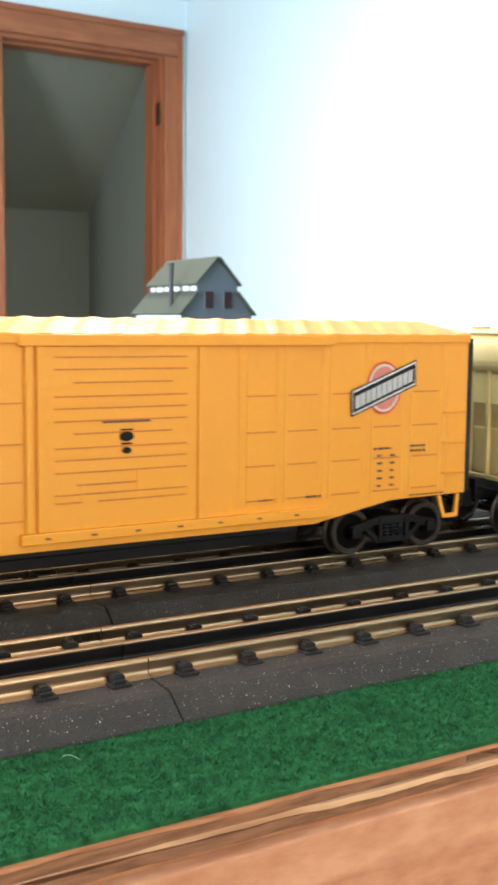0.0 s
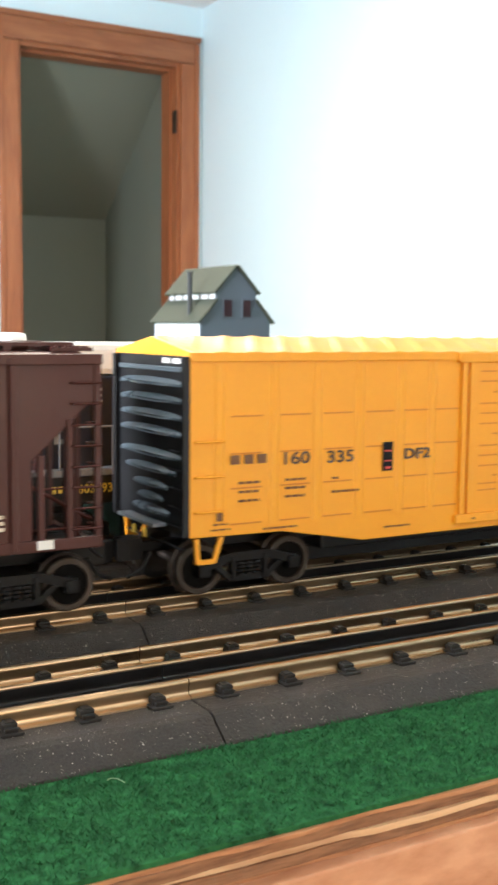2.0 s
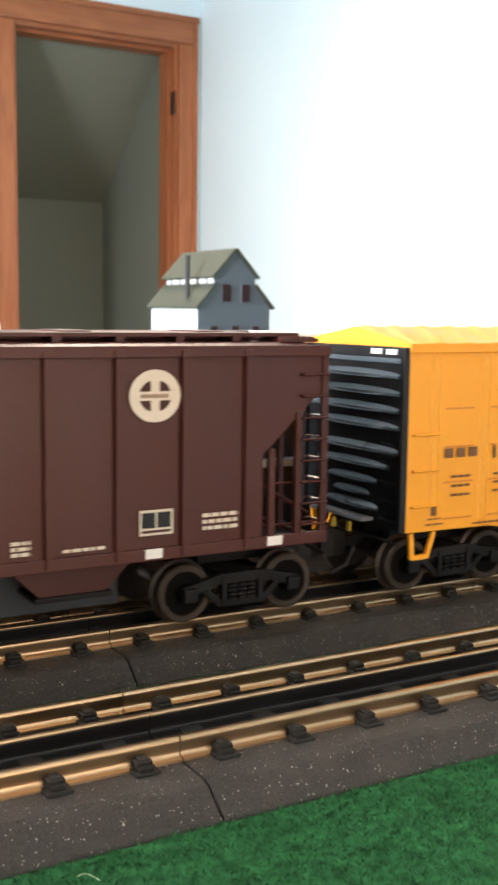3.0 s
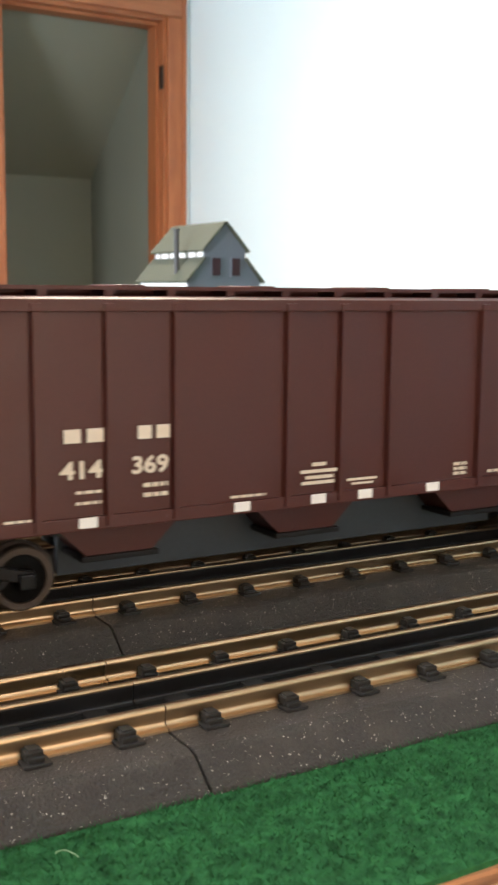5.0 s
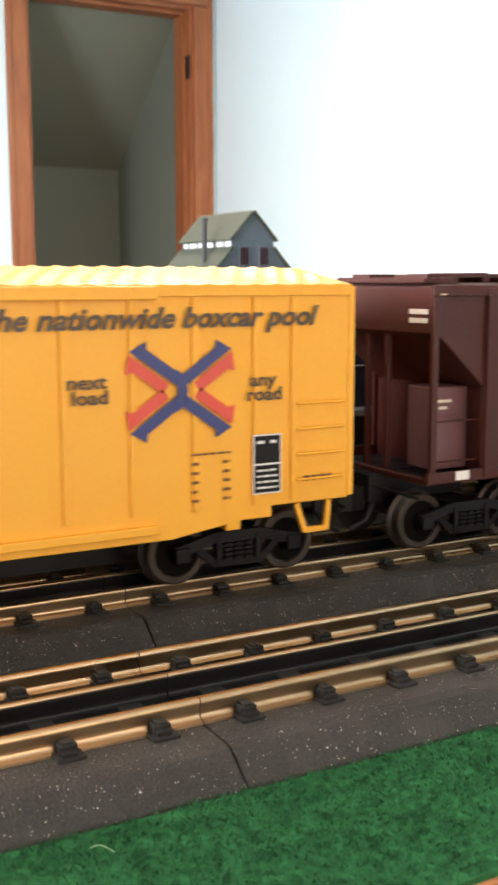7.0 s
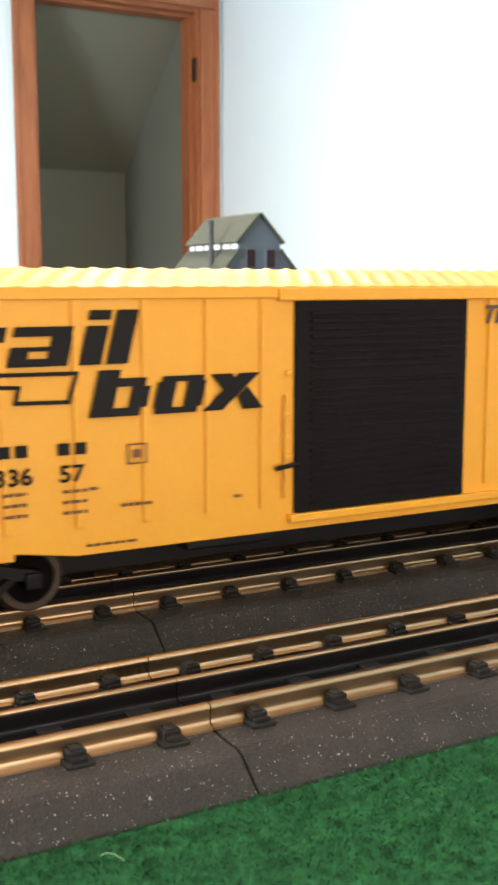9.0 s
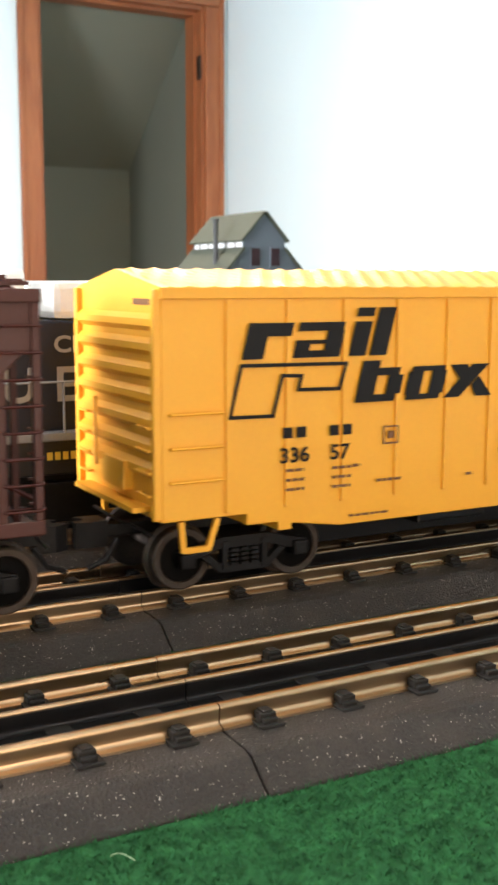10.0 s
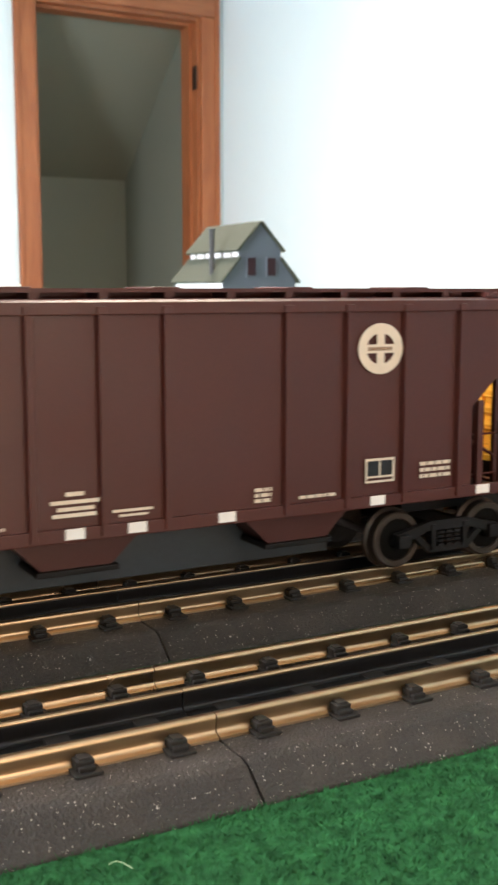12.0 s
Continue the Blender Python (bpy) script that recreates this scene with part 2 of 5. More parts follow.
def box(bm, x0, x1, y0, y1, z0, z1, k=1.0, bevel=0.0):
    """An axis-aligned box, its lengths times k; edges bevelled by bevel."""
    v = [bm.verts.new((x * k, y * k, z * k)) for x in (x0, x1) for y in (y0, y1) for z in (z0, z1)]
    fs = [bm.faces.new([v[i] for i in q]) for q in ((0, 1, 3, 2), (4, 6, 7, 5), (0, 4, 5, 1), (2, 3, 7, 6), (0, 2, 6, 4), (1, 5, 7, 3))]
    if bevel:
        bmesh.ops.bevel(bm, geom=list({e for f in fs for e in f.edges}), offset=bevel * k, segments=2, affect="EDGES", profile=0.6)


def prism(bm, outline, a0, a1, axis="y", k=1.0):
    """A closed outline drawn out along an axis: (x, z) along y, (y, z) along x, (x, y) along z."""
    def p(u, w, a):
        return {"y": (u, a, w), "x": (a, u, w), "z": (u, w, a)}[axis]
    lo = [bm.verts.new(Vector(p(u, w, a0)) * k) for u, w in outline]
    hi = [bm.verts.new(Vector(p(u, w, a1)) * k) for u, w in outline]
    n = len(outline)
    bm.faces.new(lo)
    bm.faces.new(hi[::-1])
    for i in range(n):
        bm.faces.new((lo[i], hi[i], hi[(i + 1) % n], lo[(i + 1) % n]))
    bmesh.ops.recalc_face_normals(bm, faces=bm.faces)


def tube(bm, pts, r, k=1.0, seg=6):
    """A round bar through points."""
    pts = [Vector(p) * k for p in pts]
    rings = []
    for i, p in enumerate(pts):
        d = (pts[min(i + 1, len(pts) - 1)] - pts[max(i - 1, 0)]).normalized()
        a = d.orthogonal().normalized() if abs(d.z) > 0.9 else d.cross(Vector((0, 0, 1))).normalized()
        c = d.cross(a)
        rings.append([bm.verts.new(p + (a * math.cos(2 * math.pi * j / seg) + c * math.sin(2 * math.pi * j / seg)) * r * k) for j in range(seg)])
    for r0, r1 in zip(rings, rings[1:]):
        for j in range(seg):
            bm.faces.new((r0[j], r0[(j + 1) % seg], r1[(j + 1) % seg], r1[j]))
    bm.faces.new(rings[0][::-1])
    bm.faces.new(rings[-1])


def lathe(bm, prof, seg=28, k=1.0):
    """A profile of (radius, y) turned round the y axis."""
    rings = [[bm.verts.new((r * k * math.cos(2 * math.pi * j / seg), y * k, r * k * math.sin(2 * math.pi * j / seg))) for j in range(seg)] for r, y in prof]
    for r0, r1 in zip(rings, rings[1:]):
        for j in range(seg):
            bm.faces.new((r0[j], r0[(j + 1) % seg], r1[(j + 1) % seg], r1[j]))
    bm.faces.new(rings[0][::-1])
    bm.faces.new(rings[-1])
    bmesh.ops.recalc_face_normals(bm, faces=bm.faces)


def mesh_of(name, bm, material, smooth=False):
    me = bpy.data.meshes.new(name)
    bmesh.ops.recalc_face_normals(bm, faces=bm.faces)
    bm.to_mesh(me)
    bm.free()
    me.materials.append(material)
    if smooth:
        me.polygons.foreach_set("use_smooth", [True] * len(me.polygons))
    return me


def part(name, bm, material, parent, label="", smooth=False, at=None):
    ob = new(name, mesh_of(name, bm, material, smooth))
    ob.parent = parent
    if at:
        ob.location = at
    return tagged(ob, label) if label else ob


def share(name, me, parent, at, rot=None):
    ob = new(name, me)
    ob.parent, ob.location = parent, at
    if rot:
        ob.rotation_euler = rot
    return ob


def thing(name, label, category, group="", at=(0, 0, 0), kind=""):
    ob = new(name)
    ob.empty_display_size = 0.02
    ob.location = at
    return tagged(ob, label, category, group, kind)


def single(name, bm, material, label, category, kind="", at=None, smooth=False, group=""):
    ob = new(name, mesh_of(name, bm, material, smooth))
    if at:
        ob.location = at
    return tagged(ob, label, category, group, kind)


def B():
    return bmesh.new()


def words(text, size, material, parent, x, z, y, name="lettering", label="", shear=0.0, bold=0.0, width=1.0, centre=True):
    """Flat raised lettering on a side that faces -y; x, z its middle (or left) in mm, size its height in mm."""
    cu = bpy.data.curves.new("letters", "FONT")
    cu.body, cu.size, cu.shear, cu.offset = text, size * 1.38 * MM, shear, bold * MM
    cu.align_x, cu.extrude = "CENTER" if centre else "LEFT", 0.00006
    cu.resolution_u = 3
    tmp = bpy.data.objects.new("letters", cu)
    scene.collection.objects.link(tmp)
    me = bpy.data.meshes.new_from_object(tmp.evaluated_get(bpy.context.evaluated_depsgraph_get()))
    bpy.data.objects.remove(tmp)
    bpy.data.curves.remove(cu)
    me.materials.clear()
    me.materials.append(material)
    me.transform(pose(0, 0, 0, 90) @ Matrix.Diagonal((width, 1, 1, 1)))
    ob = new(name, me)
    ob.parent, ob.location = parent, (x * MM, y * MM, (z - size / 2) * MM)
    return tagged(ob, label) if label else ob


def plates(rects, material, parent, y, name="marking", label="", thick=0.12):
    """Flat bars on a side that faces -y: (x0, x1, z0, z1, slant) in mm."""
    if name in ("wordmark", "marking", "data_plate"):
        for r in rects:
            bm = B()
            x0, x1, z0, z1 = r[:4]
            q = r[4] if len(r) > 4 else 0.0
            prism(bm, [(x0, z0), (x1, z0), (x1 + q, z1), (x0 + q, z1)], y, y - thick, "y", MM)
            part(name, bm, material, parent, label)
        return
    bm = B()
    for r in rects:
        x0, x1, z0, z1 = r[:4]
        q = r[4] if len(r) > 4 else 0.0
        prism(bm, [(x0, z0), (x1, z0), (x1 + q, z1), (x0 + q, z1)], y, y - thick, "y", MM)
    return tagged(part(name, bm, material, parent, label), kind="stuff" if len(rects) > 1 else "")


# ---- the train ----
TRAIN_Y, TRACK_NEAR, TRACK_FAR, TRACK_THIRD = 0.1080, 0.0174, 0.1087, 0.2000
HALF = 33.0
SIDE = -HALF
WHEEL_R = 9.8
WHEELSETS = []


def wheelset(parent, x):
    bm = B()
    r = WHEEL_R
    for s in (-1, 1):
        lathe(bm, [(2.0, s * 19.2), (r - 2.7, s * 19.2), (r - 2.5, s * 20.9), (r - 2.3, s * 21.5), (r - 0.5, s * 21.6), (r, s * 21.2), (r + 0.05, s * 17.6), (r + 1.1, s * 16.9), (r + 1.1, s * 16.1), (r - 1.5, s * 15.8), (3, s * 16.2)], 32, MM)
    lathe(bm, [(1.6, -23.5), (1.6, 23.5)], 12, MM)
    ob = part("wheelset", bm, WHEEL, parent, "worn steel wheels on an axle", smooth=False, at=(x * MM, 0, WHEEL_R * MM))
    for s in (-1, 1):
        bm = B()
        lathe(bm, [(r - 2.5, s * 20.8), (r - 3.0, s * 20.0), (3.4, s * 20.4), (2.4, s * 22.0), (0.3, s * 22.3)], 24, MM)
        for j in range(3):
            a = j * 2.094 + 0.4
            tube(bm, [(3.0 * math.cos(a), s * 20.5, 3.0 * math.sin(a)), (6.0 * math.cos(a), s * 20.2, 6.0 * math.sin(a))], 0.5, MM, 5)
        part("wheel_face", bm, WHEEL_FACE, ob)
    WHEELSETS.append(ob)
    return ob


def truck(car, x, material=None, base=19.9):
    bm = B()
    for s in (-1, 1):
        y0, y1 = sorted((s * 22.6, s * 25.0))
        # cast side frame: a straight top bar over the axle boxes and an open spring basket between the wheels
        prism(bm, [(-base - 2.5, 9.2), (-base - 2.5, 12.4), (-base + 3, 13.6), (-8, 15.8), (8, 15.8), (base - 3, 13.6), (base + 2.5, 12.4), (base + 2.5, 9.2), (base - 4, 10.2), (9, 12.4), (-9, 12.4), (-base + 4, 10.2)], y0, y1, "y", MM)
        prism(bm, [(-base + 5, 10.4), (-8.5, 4.6), (8.5, 4.6), (base - 5, 10.4), (base - 7.5, 11), (7.4, 6.6), (-7.4, 6.6), (-base + 7.5, 11)], y0, y1, "y", MM)
        for cx in (-1, 1):
            box(bm, cx * base - 2.4, cx * base + 2.4, *sorted((s * 23, s * 26.6)), 7.6, 12.2, MM, 0.5)
            box(bm, cx * 7.0 - 0.9, cx * 7.0 + 0.9, *sorted((s * 22.6, s * 25.6)), 5.4, 14.6, MM)
        for k in range(3):
            xx = -3.6 + 3.6 * k
            for q in range(4):
                box(bm, xx - 1.3, xx + 1.3, *sorted((s * 23.0, s * 25.4)), 6.6 + q * 1.5, 7.5 + q * 1.5, MM)
    box(bm, -6, 6, -23.5, 23.5, 10, 15.0, MM)
    ob = part("truck", bm, material or TRUCK, car, "cast black truck with spring baskets", at=(x * MM, 0, 0))
    for s in (-1, 1):
        wheelset(ob, s * base)
    return ob


def coupler(car, x, s):
    bm = B()
    box(bm, *sorted((x - s * 14, x + s * 7)), -2.6, 2.6, 14.5, 18.5, MM, 0.5)
    prism(bm, [(x + s * 6, -4.5), (x + s * 12, -5.2), (x + s * 16.3, -3.4), (x + s * 16.3, -1), (x + s * 12.5, -0.6), (x + s * 12.5, 2.2), (x + s * 15, 3.6), (x + s * 13, 5), (x + s * 6, 4.2)], 12.2, 20.4, "z", MM)
    tube(bm, [(x + s * 4, -7, 15), (x + s * 8, -8, 9), (x + s * 14, -7.4, 6.5)], 0.9, MM)
    part("coupler", bm, TRUCK, car, "dark metal knuckle coupler")
    bm = B()
    tube(bm, [(x + s * 1.5, -30, 20), (x + s * 2, -18, 20.5), (x + s * 4, -6, 21), (x + s * 2, 18, 20.5)], 0.55, MM)
    part("uncoupling_lever", bm, TRUCK, car, "thin dark uncoupling lever")


def ridged_roof(length, z_eave, z_ridge, pitch, over):
    """A gabled roof sheet with diagonal pressed panels."""
    bm = B()
    nx, ny = int(length / 1.1), 12
    half = HALF + over
    grid = []
    for i in range(nx + 1):
        x = -length / 2 + length * i / nx
        row = []
        for j in range(ny + 1):
            y = -half + 2 * half * j / ny
            z = z_ridge - (z_ridge - z_eave) * abs(y) / half
            u = (x + 0.55 * abs(y)) / pitch
            z += 0.5 * max(0.0, math.sin(2 * math.pi * u)) ** 0.7 * (1 if 3 < abs(x + length / 2) and 3 < abs(x - length / 2) else 0) * (0.5 if abs(y) > half - 3 else 1)
            row.append(bm.verts.new((x * MM, y * MM, z * MM)))
        grid.append(row)
    for a, b2 in zip(grid, grid[1:]):
        for j in range(ny):
            bm.faces.new((a[j], b2[j], b2[j + 1], a[j + 1]))
    low = [[bm.verts.new((v.co.x, v.co.y, (z_eave - 1.5) * MM)) for v in (r[0], r[-1])] for r in (grid[0], grid[-1])]
    for r, lo in zip((grid[0], grid[-1]), low):
        bm.faces.new(r + [lo[1], lo[0]])
    bm.faces.new([r[0] for r in grid] + [low[1][0], low[0][0]])
    bm.faces.new([r[-1] for r in grid] + [low[1][1], low[0][1]])
    return bm


def end_ribs(car, x, s, zs, material, label, half=28.0, proud=2.4):
    for z, h, w in zs:
        bm = B()
        n = 10
        prof = []
        for i in range(n + 1):
            y = -half * w + 2 * half * w * i / n
            prof.append((y, z + h * (0.35 + 0.65 * math.sin(math.pi * i / n) ** 0.5)))
        for i in range(n, -1, -1):
            y = -half * w + 2 * half * w * i / n
            prof.append((y, z - 0.35 * h))
        lo = [bm.verts.new((x * MM, y * MM, zz * MM)) for y, zz in prof]
        mid = [bm.verts.new(((x + s * proud * (0.35 + 0.65 * math.sin(math.pi * (i if i <= n else 2 * n + 1 - i) / n))) * MM, y * MM, (z + (zz - z) * (0.2 if zz > z else 0.9)) * MM)) for i, (y, zz) in enumerate(prof)]
        m = len(prof)
        for i in range(m):
            bm.faces.new((lo[i], lo[(i + 1) % m], mid[(i + 1) % m], mid[i]))
        bm.faces.new(mid)
        part("end_rib", bm, material, car, label)


def ladder(car, x, y, z0, z1, w, n, material, axis="x"):
    for i in range(n):
        bm = B()
        z = z0 + (z1 - z0) * i / (n - 1)
        if axis == "x":
            tube(bm, [(x, y + 1.6, z), (x, y, z), (x + w, y, z), (x + w, y + 1.6, z)], 0.42, MM, 5)
        else:
            q = 1.6 if w < 0 else -1.6
            tube(bm, [(x, y, z), (x + q, y, z), (x + q, y + abs(w), z), (x, y + abs(w), z)], 0.42, MM, 5)
        part("grab_iron", bm, material, car)


def stirrup(car, x, s, sgn, material, z=24.0, w=10.5):
    bm = B()
    y = sgn * (HALF - 1.2)
    for a, b2 in (((x, z), (x + 0.8 * s, z - 9.5)), ((x + 0.8 * s, z - 9.0), (x + s * (w - 3.2), z - 9.0)), ((x + s * (w - 3.2), z - 9.5), (x + s * w, z))):
        (xa, za), (xb, zb) = a, b2
        d = Vector((xb - xa, zb - za)).normalized()
        n = Vector((-d.y, d.x)) * 0.85
        prism(bm, [(xa + n.x, za + n.y), (xb + n.x, zb + n.y), (xb - n.x, zb - n.y), (xa - n.x, za - n.y)], y - 0.7, y + 0.7, "y", MM)
    part("stirrup_step", bm, material, car, "")


def boxcar_body(car, L, paint, sill, pitch):
    h = L / 2
    bm = B()
    prism(bm, sill, SIDE, -SIDE, "y", MM)
    body = part("body", bm, paint, car)
    md = body.modifiers.new("bevel", "BEVEL")
    md.width, md.segments, md.limit_method = 0.0004, 2, "ANGLE"
    for sgn in (-1, 1):
        bm = B()
        box(bm, -h - 0.3, h + 0.3, *sorted((sgn * (HALF - 0.2), sgn * (HALF + 0.9))), 89.2, 92.6, MM, 0.3)
        part("eave_rail", bm, paint, car)
    part("roof", ridged_roof(L + 1, 92.6, 98.0, pitch, 0.6), paint, car, "pressed diagonal-panel roof")
    return body


def bars_of_text(x, z, rows, w, step=3.0, h=0.9, ragged=0):
    rng = random.Random(int(x * 10 + z * 100))
    out = []
    for i in range(rows):
        a = x + rng.uniform(0, ragged)
        while a < x + w - rng.uniform(0, ragged):
            c = rng.uniform(1.2, 3.2)
            out.append((a, min(a + c, x + w), z - i * step - h / 2, z - i * step + h / 2))
            a += c + 0.55
    return out


def letter_blocks(x, z, n, w, h, gap):
    """Plain bars, one for a letter."""
    out = []
    for i in range(n):
        a = x + i * (w + gap)
        out.append((a, a + 0.86 * w, z - 0.36 * h, z + 0.36 * h))
    return out


def orange_boxcar():
    L, h = 324.0, 162.0
    car = thing("boxcar", "orange-yellow model boxcar with a plug door and black ribbed ends", "model boxcar", "train cars")
    sill = [(-h, 24.5), (-h + 40, 24.0), (-h + 78, 17.2), (h - 78, 17.2), (h - 40, 24.0), (h, 24.5), (h, 92.4), (-h, 92.4)]
    boxcar_body(car, L, YELLOW_A, sill, 13.4)
    S = SIDE
    # upright panel ribs, with short pressed seams between them
    xs = [-150, -126.5, -107, -87, -66.5, -50.5] + [50, 67, 88, 109, 129, 149]
    bm = B()
    prism(bm, [(-2.2, 0), (-1.2, -0.55), (1.2, -0.55), (2.2, 0), (1.2, 0.55), (-1.2, 0.55)], 27, 88.4, "z", MM)
    rib = mesh_of("panel_rib", bm, YELLOW_A)
    # a seam is a fine line in the side sheet, its shadow painted darker
    bm = B()
    box(bm, -6.8, 6.8, -0.16, 0.16, -0.3, 0.3, MM)
    seam = mesh_of("panel_seam", bm, SEAM_SHADE)
    for sgn in (-1, 1):
        for x in xs:
            share("panel_rib", rib, car, (x * MM, sgn * HALF * MM, 0))
        mids = [(a + b2) / 2 for a, b2 in zip(xs[:6], xs[1:6])] + [-43] + [(a + b2) / 2 for a, b2 in zip(xs[6:], xs[7:])]
        for x in mids:
            for z in (69, 55, 42, 28.5):
                share("panel_seam", seam, car, (x * MM, sgn * HALF * MM, z * MM))
        # door with its tracks, edge post and pressed lines
        bm = B()
        box(bm, -37.5, 91.3, *sorted((sgn * (HALF - 0.3), sgn * (HALF + 2.2))), 88.2, 92.2, MM, 0.4)
        part("door_track", bm, YELLOW_A, car)
        bm = B()
        box(bm, -37.5, 91.3, *sorted((sgn * (HALF - 0.3), sgn * (HALF + 2.0))), 20.0, 24.0, MM, 0.5)
        part("door_sill", bm, YELLOW_A, car)
        bm = B()
        box(bm, -28.5, 30.5, *sorted((sgn * (HALF - 0.3), sgn * (HALF + 0.9))), 24, 88.2, MM, 0.3)
        door = part("door", bm, YELLOW_A, car)
        for x0, x1 in ((-35.5, -32.8), (-31.4, -28.5), (30.5, 33.4)):
            bm = B()
            box(bm, x0, x1, *sorted((sgn * (HALF - 0.3), sgn * (HALF + 1.7))), 24, 88.2, MM, 0.4)
            part("door_post", bm, YELLOW_A, car)

        def press(q, d=0.3):
            bm2 = B()
            box(bm2, q[0], q[1], *sorted((sgn * (HALF + 0.8), sgn * (HALF + 0.8 + d))), q[2], q[3], MM)
            # thin pressings get the darker seam colour as a painted shadow line
            part("door_pressing", bm2, SEAM_SHADE if q[3] - q[2] < 0.8 else YELLOW_A, door)
        for i, z in enumerate((84.4, 80.2, 75.6, 70.8, 66.6, 62.2, 57.8, 52.8, 48.6, 44.2, 36.5)):
            a, b2 = (-18, 20) if i in (2, 6) else (-25, 26)
            press((a, b2, z - 0.3, z + 0.3), 0.3)
        for z in (68.7, 50.6):
            press((-28, 30, z - 0.9, z + 0.9), 0.35)
        for q in ((-17, 6, 39.4, 40.1), (-15.2, -14.6, 33.5, 40), (6, 6.6, 33.6, 44), (-25, -15, 33.4, 34), (-9, 26, 33.4, 34)):
            press(q)
        for k in range(7):
            bm = B()
            box(bm, -1, 1, *sorted((sgn * (HALF + 1.9), sgn * (HALF + 2.15))), -0.35, 0.35, MM)
            part("sill_slot", bm, FADED, car, at=((-28 + 17 * k) * MM, 0, 0.0220))
        for s in (-1, 1):
            stirrup(car, s * (h - 3.2), -s, sgn, YELLOW_A)
    ladder(car, -160, S - 1.4, 34, 60, 11.5, 3, YELLOW_A)
    ladder(car, 148.5, S - 1.4, 34, 60, 11.5, 3, YELLOW_A)
    for s in (-1, 1):
        bm = B()
        prism(bm, [(-HALF + 0.4, 24.6), (HALF - 0.4, 24.6), (HALF - 0.4, 92), (0, 97.4), (-HALF + 0.4, 92)], *sorted((s * (h - 0.5), s * (h + 0.35))), "x", MM)
        part("end_sheet", bm, BLACK, car, "glossy black end sheet")
        for yy in (-HALF + 1.2, HALF - 1.2):
            bm = B()
            box(bm, *sorted((s * h, s * (h + 2.6))), yy - 1.2, yy + 1.2, 25, 91, MM, 0.3)
            part("corner_post", bm, BLACK, car)
        # black ribs and beam take a blue-grey colour for their highlights
        end_ribs(car, s * (h + 0.3), s, [(80.5, 2.3, 1), (74.2, 2.3, 1), (68, 2.3, 1), (61.8, 2.3, 1), (53, 2.3, 1), (47, 2.2, 0.82), (41, 2.0, 0.55), (36, 1.9, 0.4), (31, 2.2, 0.6)], END_SHEEN, "black pressed end rib, coloured grey-blue for its highlights")
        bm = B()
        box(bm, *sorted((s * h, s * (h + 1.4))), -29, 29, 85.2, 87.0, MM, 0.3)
        part("end_beam", bm, END_SHEEN, car)
        bm = B()
        for k in range(2):
            box(bm, *sorted((s * (h + 0.3), s * (h + 0.6))), -26 + 9 * k, -19.5 + 9 * k, 88.3, 90.2, MM)
        part("end_marking", bm, WHITE, car, "white number bars")
        ladder(car, s * (h + 0.6), -29, 28, 56, s * -9.0, 5, BLACK, "y")
        bm = B()
        box(bm, *sorted((s * h, s * (h + 6))), -14, 20, 26.2, 27.4, MM)
        part("end_platform", bm, SILVER, car)
        bm = B()
        for yy in (-8, 2):
            box(bm, *sorted((s * (h + 6), s * (h + 6.6))), yy, yy + 2.4, 21.5, 25, MM)
        part("yellow_tag", bm, GOLD, car)
        coupler(car, s * h, s)
    # markings on the near side
    y = S - 0.58
    plates(letter_blocks(-145.4, 52.8, 3, 4.6, 4.8, 1.1), FADED, car, y, label="brown initials drawn as blocks")
    words("160", 4.8, SLOGAN, car, -117, 52.4, y, bold=0.1, width=1.35)
    words("335", 4.8, SLOGAN, car, -96, 52, y, bold=0.1, width=1.35)
    plates([(-75.5, -70.5, 44.8, 56.5)], INK, car, y, label="black placard")
    plates([(-74.8, -71.2, 52.6, 53.2), (-74.8, -71.2, 48.6, 49.1), (-74.2, -71.6, 45.6, 46.6)], RED, car, y - 0.13, "placard_line")
    words("DF2", 4.2, SLOGAN, car, -58.0, 51.4, y, bold=0.15, width=1.4)
    plates(bars_of_text(-142, 44, 3, 9, 3.4) + bars_of_text(-121.5, 44, 3, 9, 3.2) + bars_of_text(-100, 43.4, 1, 3) + bars_of_text(-100, 38, 1, 13), FADED, car, y, "small_text")
    plates(bars_of_text(-153.5, 27, 1, 8, h=0.6) + bars_of_text(-152.5, 29, 1, 6, h=0.6) + [(-151.2, -148.6, 30.2, 33.4)], FADED, car, y, "builder_mark")
    plates(bars_of_text(-131, 25.8, 1, 15, h=0.7) + bars_of_text(-74, 21.8, 1, 13, h=0.7) + bars_of_text(131, 25.6, 1, 19, h=0.6), FADED, car, y, "stencil_line")
    plates(bars_of_text(112, 46, 1, 9) + bars_of_text(114, 43, 5, 2.4, 3.1) + bars_of_text(120.5, 43, 5, 2.4, 3.1) + bars_of_text(131, 46.4, 2, 8, 2.0), FADED, car, y, "data_block")
    plates(bars_of_text(57, 28.6, 1, 6, h=0.7) + bars_of_text(79, 28.6, 1, 7.4, h=0.9), FADED, car, y, "small_text")
    plates([(-7.5, 11, 61.2, 62.0)], FADED, car, y - 0.9, "door_stencil")
    bm = B()
    for cz, r in ((56.2, 2.4), (51.2, 1.6)):
        prism(bm, [(1.8 + 1.15 * r * math.cos(a * math.pi / 9), cz + r * 0.72 * math.sin(a * math.pi / 9)) for a in range(18)], y - 0.7, y - 1.0, "y", MM)
    box(bm, -0.4, 4.2, y - 1.0, y - 0.7, 58.4, 58.9, MM)
    box(bm, -0.2, 3.8, y - 1.0, y - 0.7, 53.4, 53.9, MM)
    part("door_emblem", bm, INK, car)
